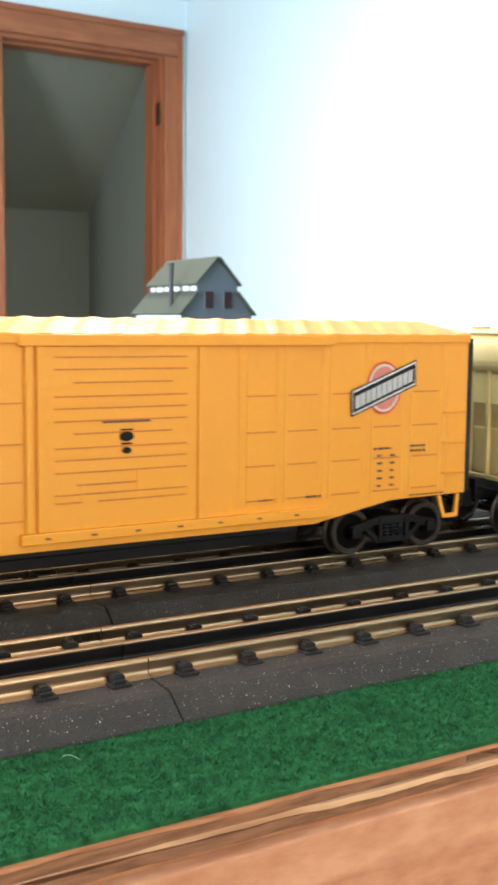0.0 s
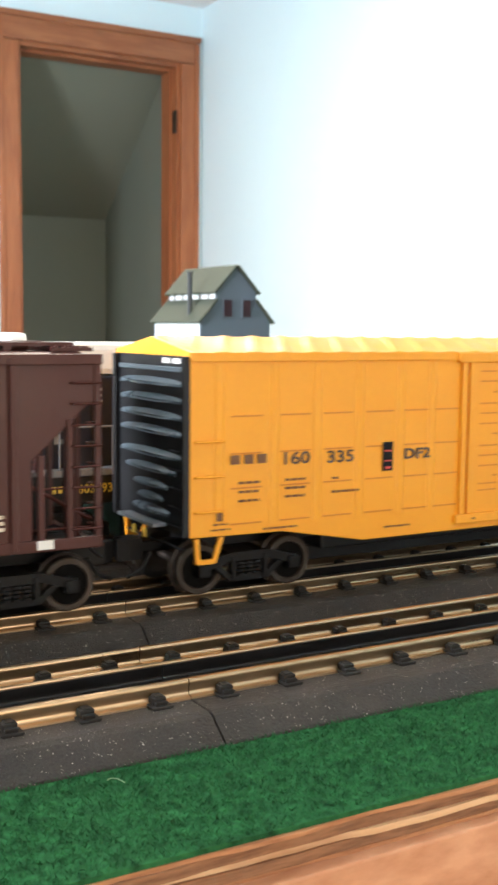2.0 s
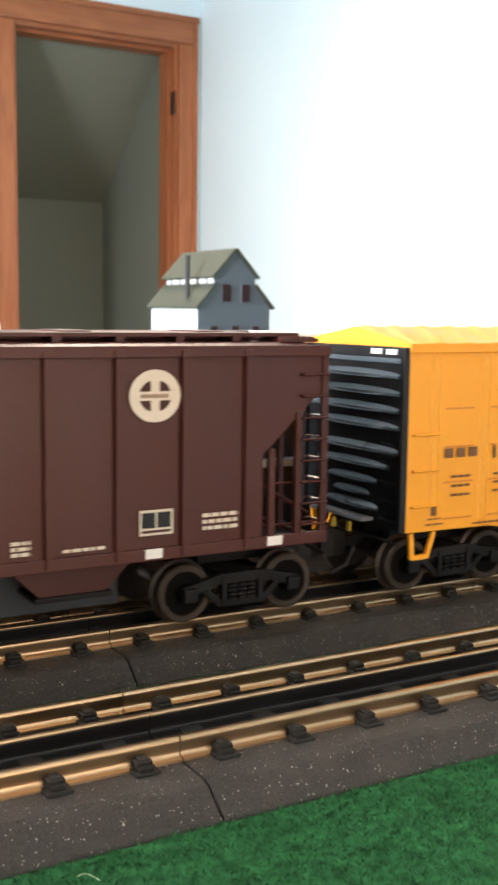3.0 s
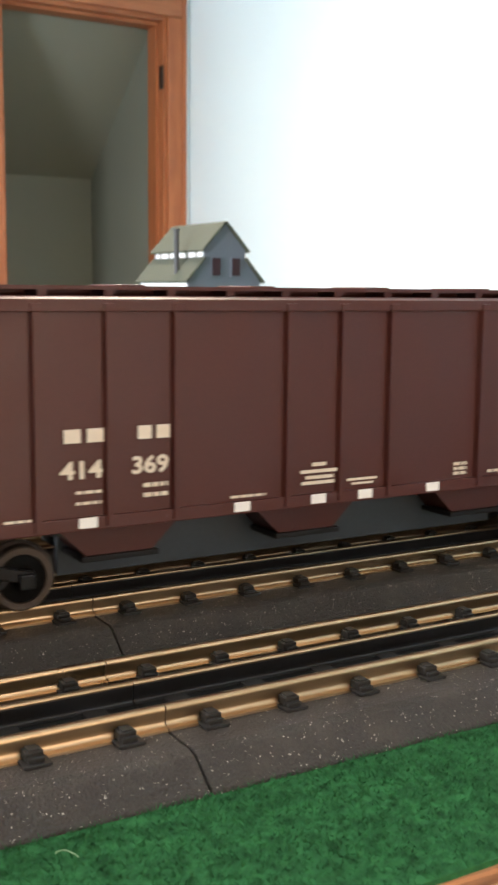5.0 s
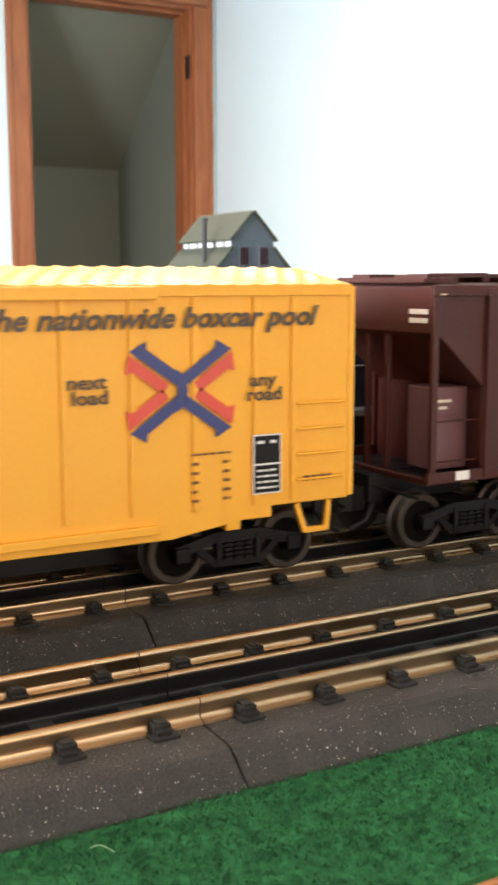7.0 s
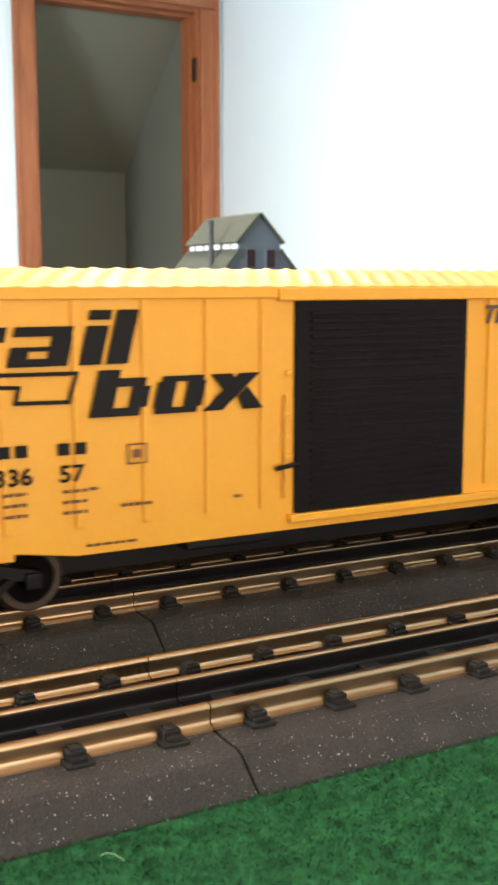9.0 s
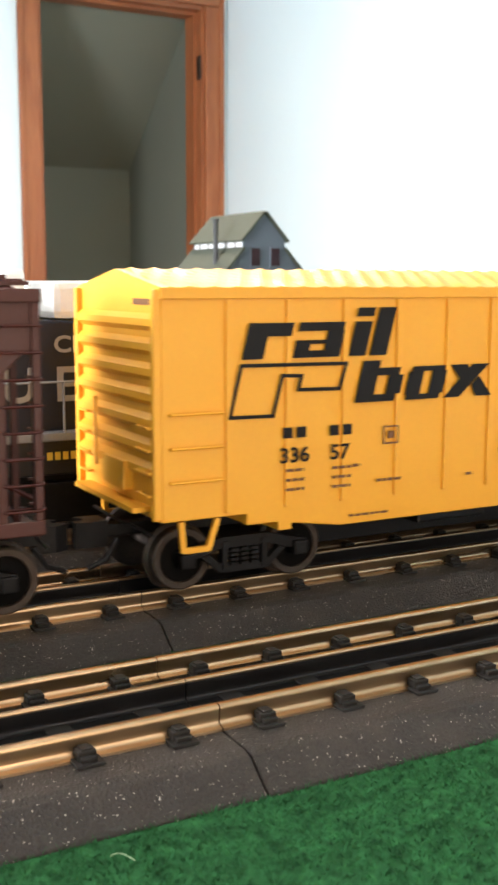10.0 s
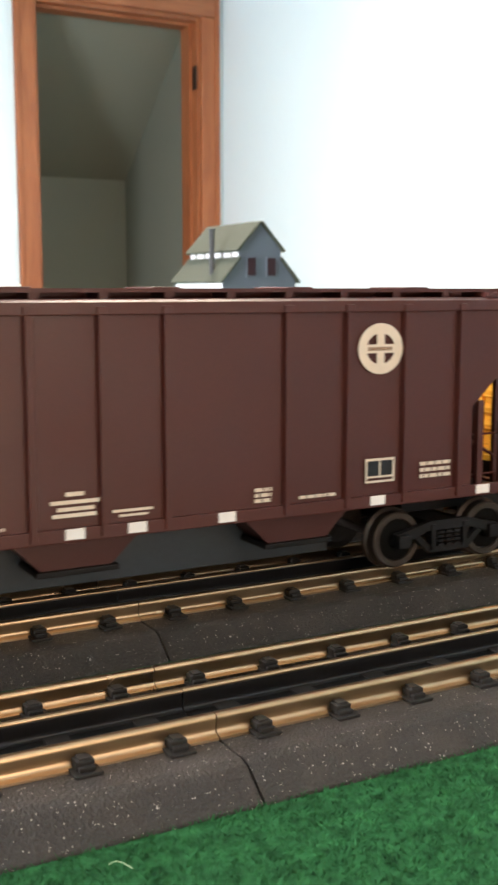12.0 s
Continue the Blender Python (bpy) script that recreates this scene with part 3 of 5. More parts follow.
    # round rose emblem crossed by a slanting banner
    cx, cz = 116.5, 70.9
    bm = B()
    prism(bm, [(cx + 8.9 * math.cos(a * math.pi / 18), cz + 10.8 * math.sin(a * math.pi / 18)) for a in range(36)], y, y - 0.12, "y", MM)
    part("emblem_disc", bm, RED, car, "red disc emblem")
    bm = B()
    prism(bm, [(cx + 8.0 * math.cos(a * math.pi / 18), cz + 9.8 * math.sin(a * math.pi / 18)) for a in range(36)], y - 0.12, y - 0.2, "y", MM)
    part("emblem_ring", bm, PALE, car)
    bm = B()
    prism(bm, [(cx + 7.1 * math.cos(a * math.pi / 18), cz + 8.8 * math.sin(a * math.pi / 18)) for a in range(36)], y - 0.2, y - 0.28, "y", MM)
    part("emblem_field", bm, PINK, car)

    def band(half, x0, x1, m, d, name):
        bm2 = B()
        k2 = 0.37
        prism(bm2, [(x0, cz + (x0 - cx) * k2 - half), (x1, cz + (x1 - cx) * k2 - half), (x1, cz + (x1 - cx) * k2 + half), (x0, cz + (x0 - cx) * k2 + half)], y - d, y - d - 0.08, "y", MM)
        part(name, bm2, m, car)
    band(5.4, cx - 16.4, cx + 16.4, INK, 0.28, "banner_edge")
    band(4.75, cx - 15.9, cx + 15.9, WHITE, 0.36, "banner_line")
    band(4.05, cx - 15.6, cx + 15.6, INK, 0.44, "banner_field")
    for i in range(11):
        x0 = cx - 14.6 + i * 2.66
        zc = cz + (x0 + 1 - cx) * 0.37
        bm = B()
        prism(bm, [(x0, zc - 3.2), (x0 + 2.3, zc - 2.4), (x0 + 2.3, zc + 2.7), (x0, zc + 1.9)], y - 0.52, y - 0.6, "y", MM)
        part("banner_block", bm, SOFT, car)
    for x in (-132, 130):
        truck(car, x)
    bm = B()
    box(bm, -90, 90, -12, 12, 10, 17.2, MM, 1)
    box(bm, -96, 96, -1.4, 1.4, 3.6, 10.2, MM, 0.4)
    box(bm, -h + 12, h - 12, -8, 8, 15.5, 24, MM)
    part("underframe", bm, BLACK, car)
    return car


def yellow_boxcar():
    L, h = 325.0, 162.5
    car = thing("boxcar", "bright yellow model boxcar with a black ribbed sliding door", "model boxcar", "train cars")
    sill = [(-h, 24.3), (-h + 28, 24.3), (-h + 28, 20.8), (-h + 39, 20.8), (-h + 39, 18.0), (-h + 44, 18.0), (-h + 44, 20.0), (-h + 62, 17.4), (-28, 17.4), (28, 17.4),
            (h - 62, 17.4), (h - 44, 20.0), (h - 44, 18.0), (h - 39, 18.0), (h - 39, 20.8), (h - 28, 20.8), (h - 28, 24.3), (h, 24.3), (h, 92.4), (-h, 92.4)]
    boxcar_body(car, L, YELLOW_C, sill, 7.6)
    S = SIDE
    xs = [-141, -120.5, -100, -79.5, -59.5, -41] + [47, 67.5, 88, 108, 128.5, 142]
    bm = B()
    box(bm, -1.0, 1.0, -1.0, 1.0, 25.5, 89, MM, 0.25)
    rib = mesh_of("side_post", bm, YELLOW_C)
    D0, D1 = -30.0, 36.6
    for sgn in (-1, 1):
        for x in xs:
            share("side_post", rib, car, (x * MM, sgn * (HALF - 0.1) * MM, 0))
        bm = B()
        box(bm, D0 - 6, D1 + 59, *sorted((sgn * (HALF - 0.3), sgn * (HALF + 2.2))), 88.4, 92.2, MM, 0.4)
        part("door_track", bm, YELLOW_C, car)
        bm = B()
        box(bm, D0 - 2, D1 + 59, *sorted((sgn * (HALF - 0.3), sgn * (HALF + 2.0))), 20.0, 22.6, MM, 0.4)
        part("door_sill", bm, YELLOW_C, car)
        bm = B()
        box(bm, D0, D1, *sorted((sgn * (HALF - 0.3), sgn * (HALF + 1.0))), 22.8, 88.2, MM, 0.3)
        door = part("door", bm, DOOR_BLACK, car, "satin black sliding door")
        bm = B()
        box(bm, D0 + 5.5, D1 - 2.5, *sorted((sgn * (HALF + 0.9), sgn * (HALF + 1.7))), -0.55, 0.55, MM, 0.2)
        slat = mesh_of("door_rib", bm, DOOR_BLACK)
        for i in range(26):
            if i not in (9, 17):
                share("door_rib", slat, door, (0, 0, (25.5 + i * 2.36) * MM))
        bm = B()
        for z in (40, 46.5, 52, 66):
            box(bm, D0 - 3.2, D0 - 0.8, *sorted((sgn * HALF, sgn * (HALF + 1.2))), z, z + 1.4, MM, 0.2)
        tube(bm, [(D0 - 3.6, sgn * (HALF + 1.4), 28), (D0 - 3.6, sgn * (HALF + 1.4), 60)], 0.5, MM)
        part("door_latch", bm, YELLOW_C, car)
        bm = B()
        tube(bm, [(D0 - 7, sgn * (HALF + 1.6), 37.4), (D0 + 0.6, sgn * (HALF + 2.2), 38.6)], 0.75, MM)
        part("latch_lever", bm, INK, car, "black latch lever")
        for s in (-1, 1):
            stirrup(car, s * (h - 6.5), -s, sgn, YELLOW_C, 24.0, 12)
    ladder(car, -160, S - 1.4, 36, 56, 17, 3, YELLOW_C)
    ladder(car, 143, S - 1.4, 32, 56, 17, 4, YELLOW_C)
    for s in (-1, 1):
        bm = B()
        prism(bm, [(-HALF + 0.4, 24.6), (HALF - 0.4, 24.6), (HALF - 0.4, 92), (0, 97.4), (-HALF + 0.4, 92)], *sorted((s * (h - 0.5), s * (h + 0.35))), "x", MM)
        part("end_sheet", bm, YELLOW_C, car)
        for yy in (-HALF + 1.2, HALF - 1.2):
            bm = B()
            box(bm, *sorted((s * h, s * (h + 2.4))), yy - 1.2, yy + 1.2, 25, 92, MM, 0.3)
            part("corner_post", bm, YELLOW_C, car)
        bm = B()
        box(bm, *sorted((s * h, s * (h + 6))), -25, 25, 26.4, 28.0, MM)
        part("end_platform", bm, YELLOW_C, car)
        for z in (82.5, 75.5, 68.2, 61, 53.4, 46, 39):
            bm = B()
            prism(bm, [(0, z + 2.6), (s * 1.9, z + 1.0), (s * 1.9, z - 1.0), (0, z - 2.6)], -HALF + 2.5, HALF - 2.5, "y", MM)
            bmesh.ops.translate(bm, verts=bm.verts, vec=(s * (h + 0.3) * MM, 0, 0))
            part("end_rib", bm, YELLOW_C, car, "pressed horizontal end rib")
        bm = B()
        box(bm, *sorted((s * (h + 0.2), s * (h + 3.5))), -12, 6, 31, 40, MM, 0.4)
        tube(bm, [(s * (h + 4), 10, 36), (s * (h + 4), 10, 58)], 0.6, MM)
        part("brake_gear", bm, YELLOW_C, car)
        bm = B()
        box(bm, *sorted((s * (h + 0.3), s * (h + 0.62))), -27, -14, 87.4, 89.2, MM)
        part("end_marking", bm, FADED, car)
        ladder(car, s * (h + 1.4), -30, 32, 52, s * -9.0, 4, YELLOW_C, "y")
        ladder(car, s * (h + 1.4), 20, 32, 52, s * -9.0, 4, YELLOW_C, "y")
        coupler(car, s * h, s)
    y = S - 0.93
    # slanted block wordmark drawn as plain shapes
    k = 0.25

    def sl(x0, x1, z0, z1, ref):
        return (x0 + k * (z0 - ref), x1 + k * (z0 - ref), z0, z1, k * (z1 - z0))
    upper = [sl(*q, 71.3) for q in ((-136.9, -129.7, 71.3, 82), (-129.7, -121.5, 78.0, 82), (-119.4, -103.0, 79.4, 82), (-108.6, -102.6, 71.3, 79.4), (-119.4, -108.6, 71.3, 73.4), (-119.4, -114.2, 73.4, 76.6), (-114.2, -108.6, 75.4, 76.6),
                                     (-99.2, -92.8, 71.3, 82), (-99.2, -92.8, 83.6, 86.3), (-91.2, -84.8, 71.3, 86.3))]
    lower = [sl(*q, 56.5) for q in ((-96.6, -90.0, 56.5, 69.6), (-90.0, -81.6, 64.8, 67.2), (-90.0, -81.6, 56.5, 58.8), (-85.4, -79.8, 58.8, 64.8), (-77.6, -71.8, 58.2, 65.6), (-68.2, -62.4, 58.2, 65.6), (-76.6, -63.4, 65.6, 67.2), (-77.0, -63.6, 56.5, 58.2))]
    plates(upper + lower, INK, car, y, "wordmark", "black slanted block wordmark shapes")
    bm = B()
    for o in ([(-61.5, 56.5), (-55.0, 56.5), (-42.4, 67.2), (-49.4, 67.2)], [(-58.6, 67.2), (-51.6, 67.2), (-49.2, 62.9), (-52.6, 60.0)], [(-49.8, 60.4), (-46.6, 63.2), (-41.2, 56.5), (-48.0, 56.5)]):
        prism(bm, o, y, y - 0.12, "y", MM)
    part("wordmark", bm, INK, car)
    bm = B()
    path = [(-137.0, 69.5), (-99.9, 69.1), (-102.3, 61.3), (-117.3, 61.6), (-116.2, 65.8), (-122.9, 66.1), (-126.1, 54.0), (-140.8, 54.2), (-137.0, 69.5)]
    for (xa, za), (xb, zb) in zip(path, path[1:]):
        d = Vector((xb - xa, zb - za)).normalized()
        n = Vector((-d.y, d.x)) * 0.55
        e = d * 0.5
        prism(bm, [(xa - e.x + n.x, za - e.y + n.y), (xb + e.x + n.x, zb + e.y + n.y), (xb + e.x - n.x, zb + e.y - n.y), (xa - e.x - n.x, za - e.y - n.y)], y - 0.02, y - 0.14, "y", MM)
    part("outline_emblem", bm, INK, car, "black outline emblem")
    plates(letter_blocks(-122.5, 48.5, 2, 3.9, 4.6, 0.9) + letter_blocks(-105.7, 48.3, 2, 3.9, 4.6, 0.9), INK, car, y, label="black initials drawn as blocks")
    words("336", 4.8, INK, car, -118.5, 41.7, y - 0.2, bold=0.12, width=1.1)
    words("57", 4.8, INK, car, -102, 41.6, y - 0.2, bold=0.12, width=1.1)
    plates(bars_of_text(-121.5, 36.8, 3, 6.6, 3.0) + bars_of_text(-104.6, 36.4, 3, 7, 3.0) + bars_of_text(-97, 36.6, 1, 3) + bars_of_text(-87.5, 31.0, 1, 10) + bars_of_text(-51, 30.2, 1, 3) + bars_of_text(-98, 20.4, 1, 15, h=0.7), FADED, car, y, "small_text")
    plates([(-85.3, -79.3, 48.0, 48.5), (-85.3, -79.3, 42.6, 43.1), (-85.3, -84.8, 42.6, 48.5), (-79.8, -79.3, 42.6, 48.5), (-83.5, -81.1, 44.4, 46.8)], FADED, car, y, "inspection_mark")
    words("The nationwide boxcar pool", 6.0, SLOGAN, car, 42.6, 83.4, y - 0.25, shear=0.3, bold=0.22, centre=False, width=1.115, label="dark italic slogan")
    words("next", 4.0, SLOGAN, car, 74, 65.8, y - 0.25, bold=0.12, width=1.2)
    words("load", 4.0, SLOGAN, car, 75, 61.4, y - 0.25, bold=0.12, width=1.2)
    words("any", 4.0, SLOGAN, car, 130.6, 64.2, y - 0.25, bold=0.12, width=1.2)
    words("road", 4.0, SLOGAN, car, 131.2, 59.8, y - 0.25, bold=0.12, width=1.2)
    plates([(127.2, 137.2, 28.6, 47.2)], WHITE, car, y, "plate_border")
    plates([(127.7, 136.7, 38.2, 46.7), (127.7, 136.7, 29.1, 37.6)], INK, car, y - 0.13, "data_plate", "black data plate with white border")
    plates(bars_of_text(128.6, 44.8, 1, 2.4) + bars_of_text(133.2, 44.8, 1, 2.4) + bars_of_text(128.6, 36.0, 4, 7.2, 1.8, 0.6), WHITE, car, y - 0.26, "plate_text")
    plates(bars_of_text(106.5, 42.6, 1, 13, h=0.6) + bars_of_text(106.5, 39.8, 5, 2.2, 2.8) + bars_of_text(117, 39.8, 5, 2.4, 2.8) + bars_of_text(145.5, 32.2, 1, 10.5, h=1.6), FADED, car, y, "data_block")
    # crossed arrows: each arm a navy stripe over a red one
    cx, cz = 103.4, 62.0
    for sx in (-1, 1):
        for sz in (-1, 1):
            d = Vector((sx * 0.82, sz * 0.572))
            n = Vector((-sx * 0.572, sz * 0.82))
            for m, off, a0, a1, dd in ((BLUE, 2.0, 0.0, 17.6, 0.2), (RED, -2.3, 4.6, 17.4, 0.1)):
                w = 1.75
                p0, p1 = Vector((cx, cz)) + d * a0 + n * off, Vector((cx, cz)) + d * a1 + n * off
                bm = B()
                prism(bm, [tuple(p0 + n * w), tuple(p1 + n * w), tuple(p1 - n * w), tuple(p0 - n * w)], y - dd + 0.1, y - dd, "y", MM)
                sg = 1 if off > 0 else -1
                prism(bm, [tuple(p1 + n * sg * (w + 1.8)), tuple(p1 + d * 2.6 - n * sg * w), tuple(p1 - d * 1.5 - n * sg * w), tuple(p1 - d * 1.5 + n * sg * w)], y - dd + 0.09, y - dd - 0.01, "y", MM)
                part("arrow", bm, m, car, "red and navy crossed-arrow emblem stripe")
    bm = B()
    nn = 14
    arc = [(-math.pi / 2 + math.pi * i / nn) for i in range(nn + 1)]
    prism(bm, [(cx - 3.2 + 5.2 * math.cos(a), cz + 6.4 * math.sin(a)) for a in arc] + [(cx - 3.6 + 2.2 * math.cos(a), cz + 4.2 * math.sin(a)) for a in arc[::-1]], y - 0.22, y - 0.32, "y", MM)
    part("arrow_bend", bm, BLUE, car)
    for x in (-131, 127):
        truck(car, x)
    bm = B()
    box(bm, -h + 12, h - 12, -8, 8, 15.5, 24, MM)
    box(bm, -60, -30, -20, -6, 11, 17.4, MM, 1)
    box(bm, -96, 96, -1.4, 1.4, 3.6, 15.7, MM, 0.4)
    part("underframe", bm, BLACK, car)
    return car


def hopper(paint, label, ink, cream=False):
    L, h = 312.0, 156.0
    car = thing("hopper_car", label, "model hopper", "train cars")
    S = SIDE
    top = 91.8
    # body with slanting ends under the overhanging corners
    bm = B()
    half = HALF - 1.0
    a, b0 = (112, 38) if cream else (131, 56)
    prism(bm, [(-a, 25), (a, 25), (a, b0), (151, 74.5), (154.5, 76), (154.5, top), (-154.5, top), (-154.5, 76), (-151, 74.5), (-a, b0)], -half, half, "y", MM)
    body = part("body", bm, paint, car)
    md = body.modifiers.new("bevel", "BEVEL")
    md.width, md.segments, md.limit_method = (0.004 if cream else 0.0005), 3, "ANGLE"
    for sgn in (-1, 1):
        bm = B()
        box(bm, -h, h, *sorted((sgn * (half - 0.2), sgn * (HALF + 0.6))), 88.6, top + 0.4, MM, 0.3)
        part("top_chord", bm, paint, car)
        bm = B()
        box(bm, -h, h, *sorted((sgn * (half - 0.6), sgn * (HALF + 0.2))), 25, 29.0, MM, 0.3)
        part("side_sill", bm, paint, car)
    bm = B()
    prism(bm, [(-1.7, 0.7), (-1.6, -0.2), (-1.0, -1.9), (1.0, -1.9), (1.6, -0.2), (1.7, 0.7)], 26, 89.5, "z", MM)
    box(bm, -1.6, 1.6, -2.2, 0.75, 88.6, 91.0, MM, 0.3)
    rib = mesh_of("side_rib", bm, paint)
    for sgn in (-1, 1):
        for x in (-131, -109, -87, -65, -25, -4, 16, 56.5, 79, 101.5, 124.3):
            if cream and abs(x) > 112:
                continue
            ob = share("side_rib", rib, car, (x * MM, sgn * half * MM, 0), None if sgn < 0 else (0, 0, math.pi))
    # open ends: corner posts, inner posts, ladders, cross beams, end slope and gear box
    for s in (-1, 1):
        for sgn in (-1, 1):
            for x in ((154.6, 144.4, 134) if s > 0 else ((140.0,) if cream else (153.6,))):
                bm = B()
                zt = 90 if x > 150 else (70 if x > 140 else 58)
                box(bm, *sorted((s * x - 1.2, s * x + 1.2)), *sorted((sgn * (HALF - 2.2), sgn * (HALF - 0.2))), 27, zt, MM, 0.3)
                part("end_post", bm, paint, car)
            if s > 0:
                for i in range(8):
                    bm = B()
                    z = 32 + 7.2 * i
                    tube(bm, [(145, sgn * (HALF - 1.6), z), (145, sgn * (HALF + 1), z), (155, sgn * (HALF + 1), z), (155, sgn * (HALF - 1.6), z)], 0.42, MM, 5)
                    part("ladder_rung", bm, paint, car)
        for yy in ((-20, -9, 9, 20) if s > 0 else (-3, 9)):
            bm = B()
            box(bm, *sorted((s * 150.5, s * 152.5)), yy - 1.0, yy + 1.0, 26, 78, MM, 0.3)
            part("end_upright", bm, paint, car)
        bm = B()
        box(bm, *sorted((s * 153, s * 156)), -HALF + 1, HALF - 1, 24.5, 26.6, MM, 0.4)
        part("end_beam", bm, paint, car)
        bm = B()
        if s > 0:
            box(bm, 134, 146, -6, 6, 26, 47, MM, 0.6)
        else:
            for q in (((-150, -128, -13, 13, 26, 48),) if cream else ((-147, -131.2, -23, -9, 28, 57),)):
                box(bm, *q, MM, 0.6)
        # the brown hopper's west housing has the window sheen in its colour
        gear = part("gear_box", bm, paint if cream else (TRUCK if s > 0 else PANEL_SHEEN), car, "boxed bolster housing")
        if s < 0:
            plates([(-146.5, -138.5, 51.6, 52.6), (-144, -140.5, 49.2, 50.2)], ink, gear, -23, "stencil_line")
        bm = B()
        box(bm, *sorted((s * 131.2, s * 152.8)), -29, 29, 24.6, 25.6, MM)
        part("end_platform", bm, TRUCK, car)
        for z in (32, 46):
            bm = B()
            tube(bm, [(s * 132, S + 3, z), (s * 153, S + 3, z)], 0.4, MM, 5)
            part("brake_rod", bm, paint, car)
        if s > 0:
            bm = B()
            tube(bm, [(s * 134, S + 14, 46), (s * 156, S + 12, 33)], 0.7, MM, 5)
            part("brake_rod", bm, paint, car)
        ladder(car, s * 156, -28 if s > 0 else 20, 31, 82, s * -9.5, 8, paint, "y")
        bm = B()
        box(bm, *sorted((s * 120, s * 162)), -7, 7, 15.5, 25, MM)
        part("draft_sill", bm, TRUCK, car)
        bm = B()
        for k2 in range(2):
            box(bm, *sorted((s * (154.5), s * 154.8)), -29, -19, 82.5 - 3 * k2, 84.2 - 3 * k2, MM)
        part("end_marking", bm, ink, car)
        coupler(car, s * h, s)
        if cream:
            bm = B()
            prism(bm, [(s * 151, 74), (s * 112, 38.2), (s * 112, 30), (s * 146, 46), (s * 151.5, 60)], -24, 24, "y", MM)
            part("slope_web", bm, paint, car)
    # roof with a running board and hatches
    bm = B()
    prism(bm, [(-half, top), (half, top), (half - 6, top + 1.2), (-half + 6, top + 1.2)], -150, 150, "x", MM)
    part("roof", bm, paint, car)
    for yy in (-17, 17):
        bm = B()
        box(bm, -150, 150, yy - 5.5, yy + 5.5, top + 3.0, top + 4.2, MM)
        for i in range(15):
            box(bm, -146 + 20.8 * i, -143 + 20.8 * i, yy - 5.2, yy + 5.2, top + 1.0, top + 3.1, MM)
        part("running_board", bm, paint, car)
    bm = B()
    box(bm, -140, 138, -10.5, 10.5, top + 1, top + 4.2, MM, 1)
    part("hatch_cover", bm, paint, car)
    for x in (-118, -70, -22, 26, 74, 122):
        bm = B()
        box(bm, x - 5, x + 5, -11.2, 11.2, top + 3.8, top + 4.7, MM, 0.4)
        part("hatch_latch", bm, paint, car)
    for s in (-1, 1):
        bm = B()
        box(bm, *sorted((s * 140, s * 155)), -27, 27, top + 1.2, top + 2.4, MM)
        for i in range(4):
            box(bm, *sorted((s * 141 + s * 3.6 * i, s * 142.6 + s * 3.6 * i)), -27, 27, top + 2.3, top + 3.0, MM)
        part("end_walkway", bm, paint, car)
    # three discharge hoppers
    for x in (-76, -6, 71):
        bm = B()
        prism(bm, [(x - 25, 25.5), (x + 23, 25.5), (x + 10, 13), (x - 12, 13)], -17, 17, "y", MM)
        chute = part("discharge_hopper", bm, paint, car)
        bm = B()
        box(bm, x - 14, x + 12, -18.5, 18.5, 11.4, 13.2, MM, 0.4)
        part("outlet_gate", bm, TRUCK, chute, "black sliding outlet gate")
    bm = B()
    box(bm, -150, 150, -5, 5, 19, 26, MM)
    part("center_sill", bm, BLACK, car)
    bm = B()
    box(bm, -92, 92, -1.4, 1.4, 3.6, 19.5, MM, 0.4)
    part("pickup_plate", bm, TANK, car, "blue-grey plate hanging under the centre sill")
    y = S + 0.15
    if not cream:
        yw = S - 0.35
        bm = B()
        cx, cz = 91.3, 76.8
        n = 32
        disc = [(cx + 8.7 * math.cos(2 * math.pi * i / n), cz + 8.2 * math.sin(2 * math.pi * i / n)) for i in range(n)]
        ring_in = [(cx + 5.5 * math.cos(2 * math.pi * i / n), cz + 5.0 * math.sin(2 * math.pi * i / n)) for i in range(n)]
        loops = [[bm.verts.new((u * MM, d * MM, w * MM)) for u, w in o] for o, d in ((disc, y), (disc, y - 0.12), (ring_in, y - 0.12), (ring_in, y))]
        for p0, p1 in zip(loops, loops[1:] + loops[:1]):
            for i in range(n):
                j = (i + 1) % n
                bm.faces.new((p0[i], p0[j], p1[j], p1[i]))
        box(bm, cx - 1.5, cx + 1.5, y - 0.14, y, cz - 6.3, cz + 6.3, MM)
        box(bm, cx - 6.6, cx + 6.6, y - 0.14, y, cz - 1.4, cz + 1.4, MM)
        part("round_emblem", bm, PALE, car, "cream ring-and-cross emblem")
        plates([(cx - 4.8 + 1.35 * i, cx - 3.9 + 1.35 * i, cz - 0.6, cz + 0.6) for i in range(7)], FADED, car, y - 0.14, "emblem_text")
        plates(letter_blocks(-101.0, 53, 2, 6.0, 5.6, 1.1) + letter_blocks(-77.8, 53, 2, 5.2, 5.6, 0.9), PALE, car, y, label="cream initials drawn as blocks")
        words("414", 5.2, PALE, car, -95.6, 43.2, y, bold=0.2, width=1.22)
        words("369", 5.2, PALE, car, -73.8, 43.4, y, bold=0.2, width=1.15)
        tags = [-141.4, -93.9, -42, -13, 6, 35.3, 90.8, 135]
        for t in tags:
            plates([(t - 2.9, t + 2.9, 25.8, 28.9) ], WHITE, car, S - 0.25, "reflector_tag", "white reflector tag")
        plates(bars_of_text(-97.5, 36.4, 2, 8, 3.2) + bars_of_text(-76, 37, 2, 8, 3.0, 1.3), PALE, car, y, "small_text")
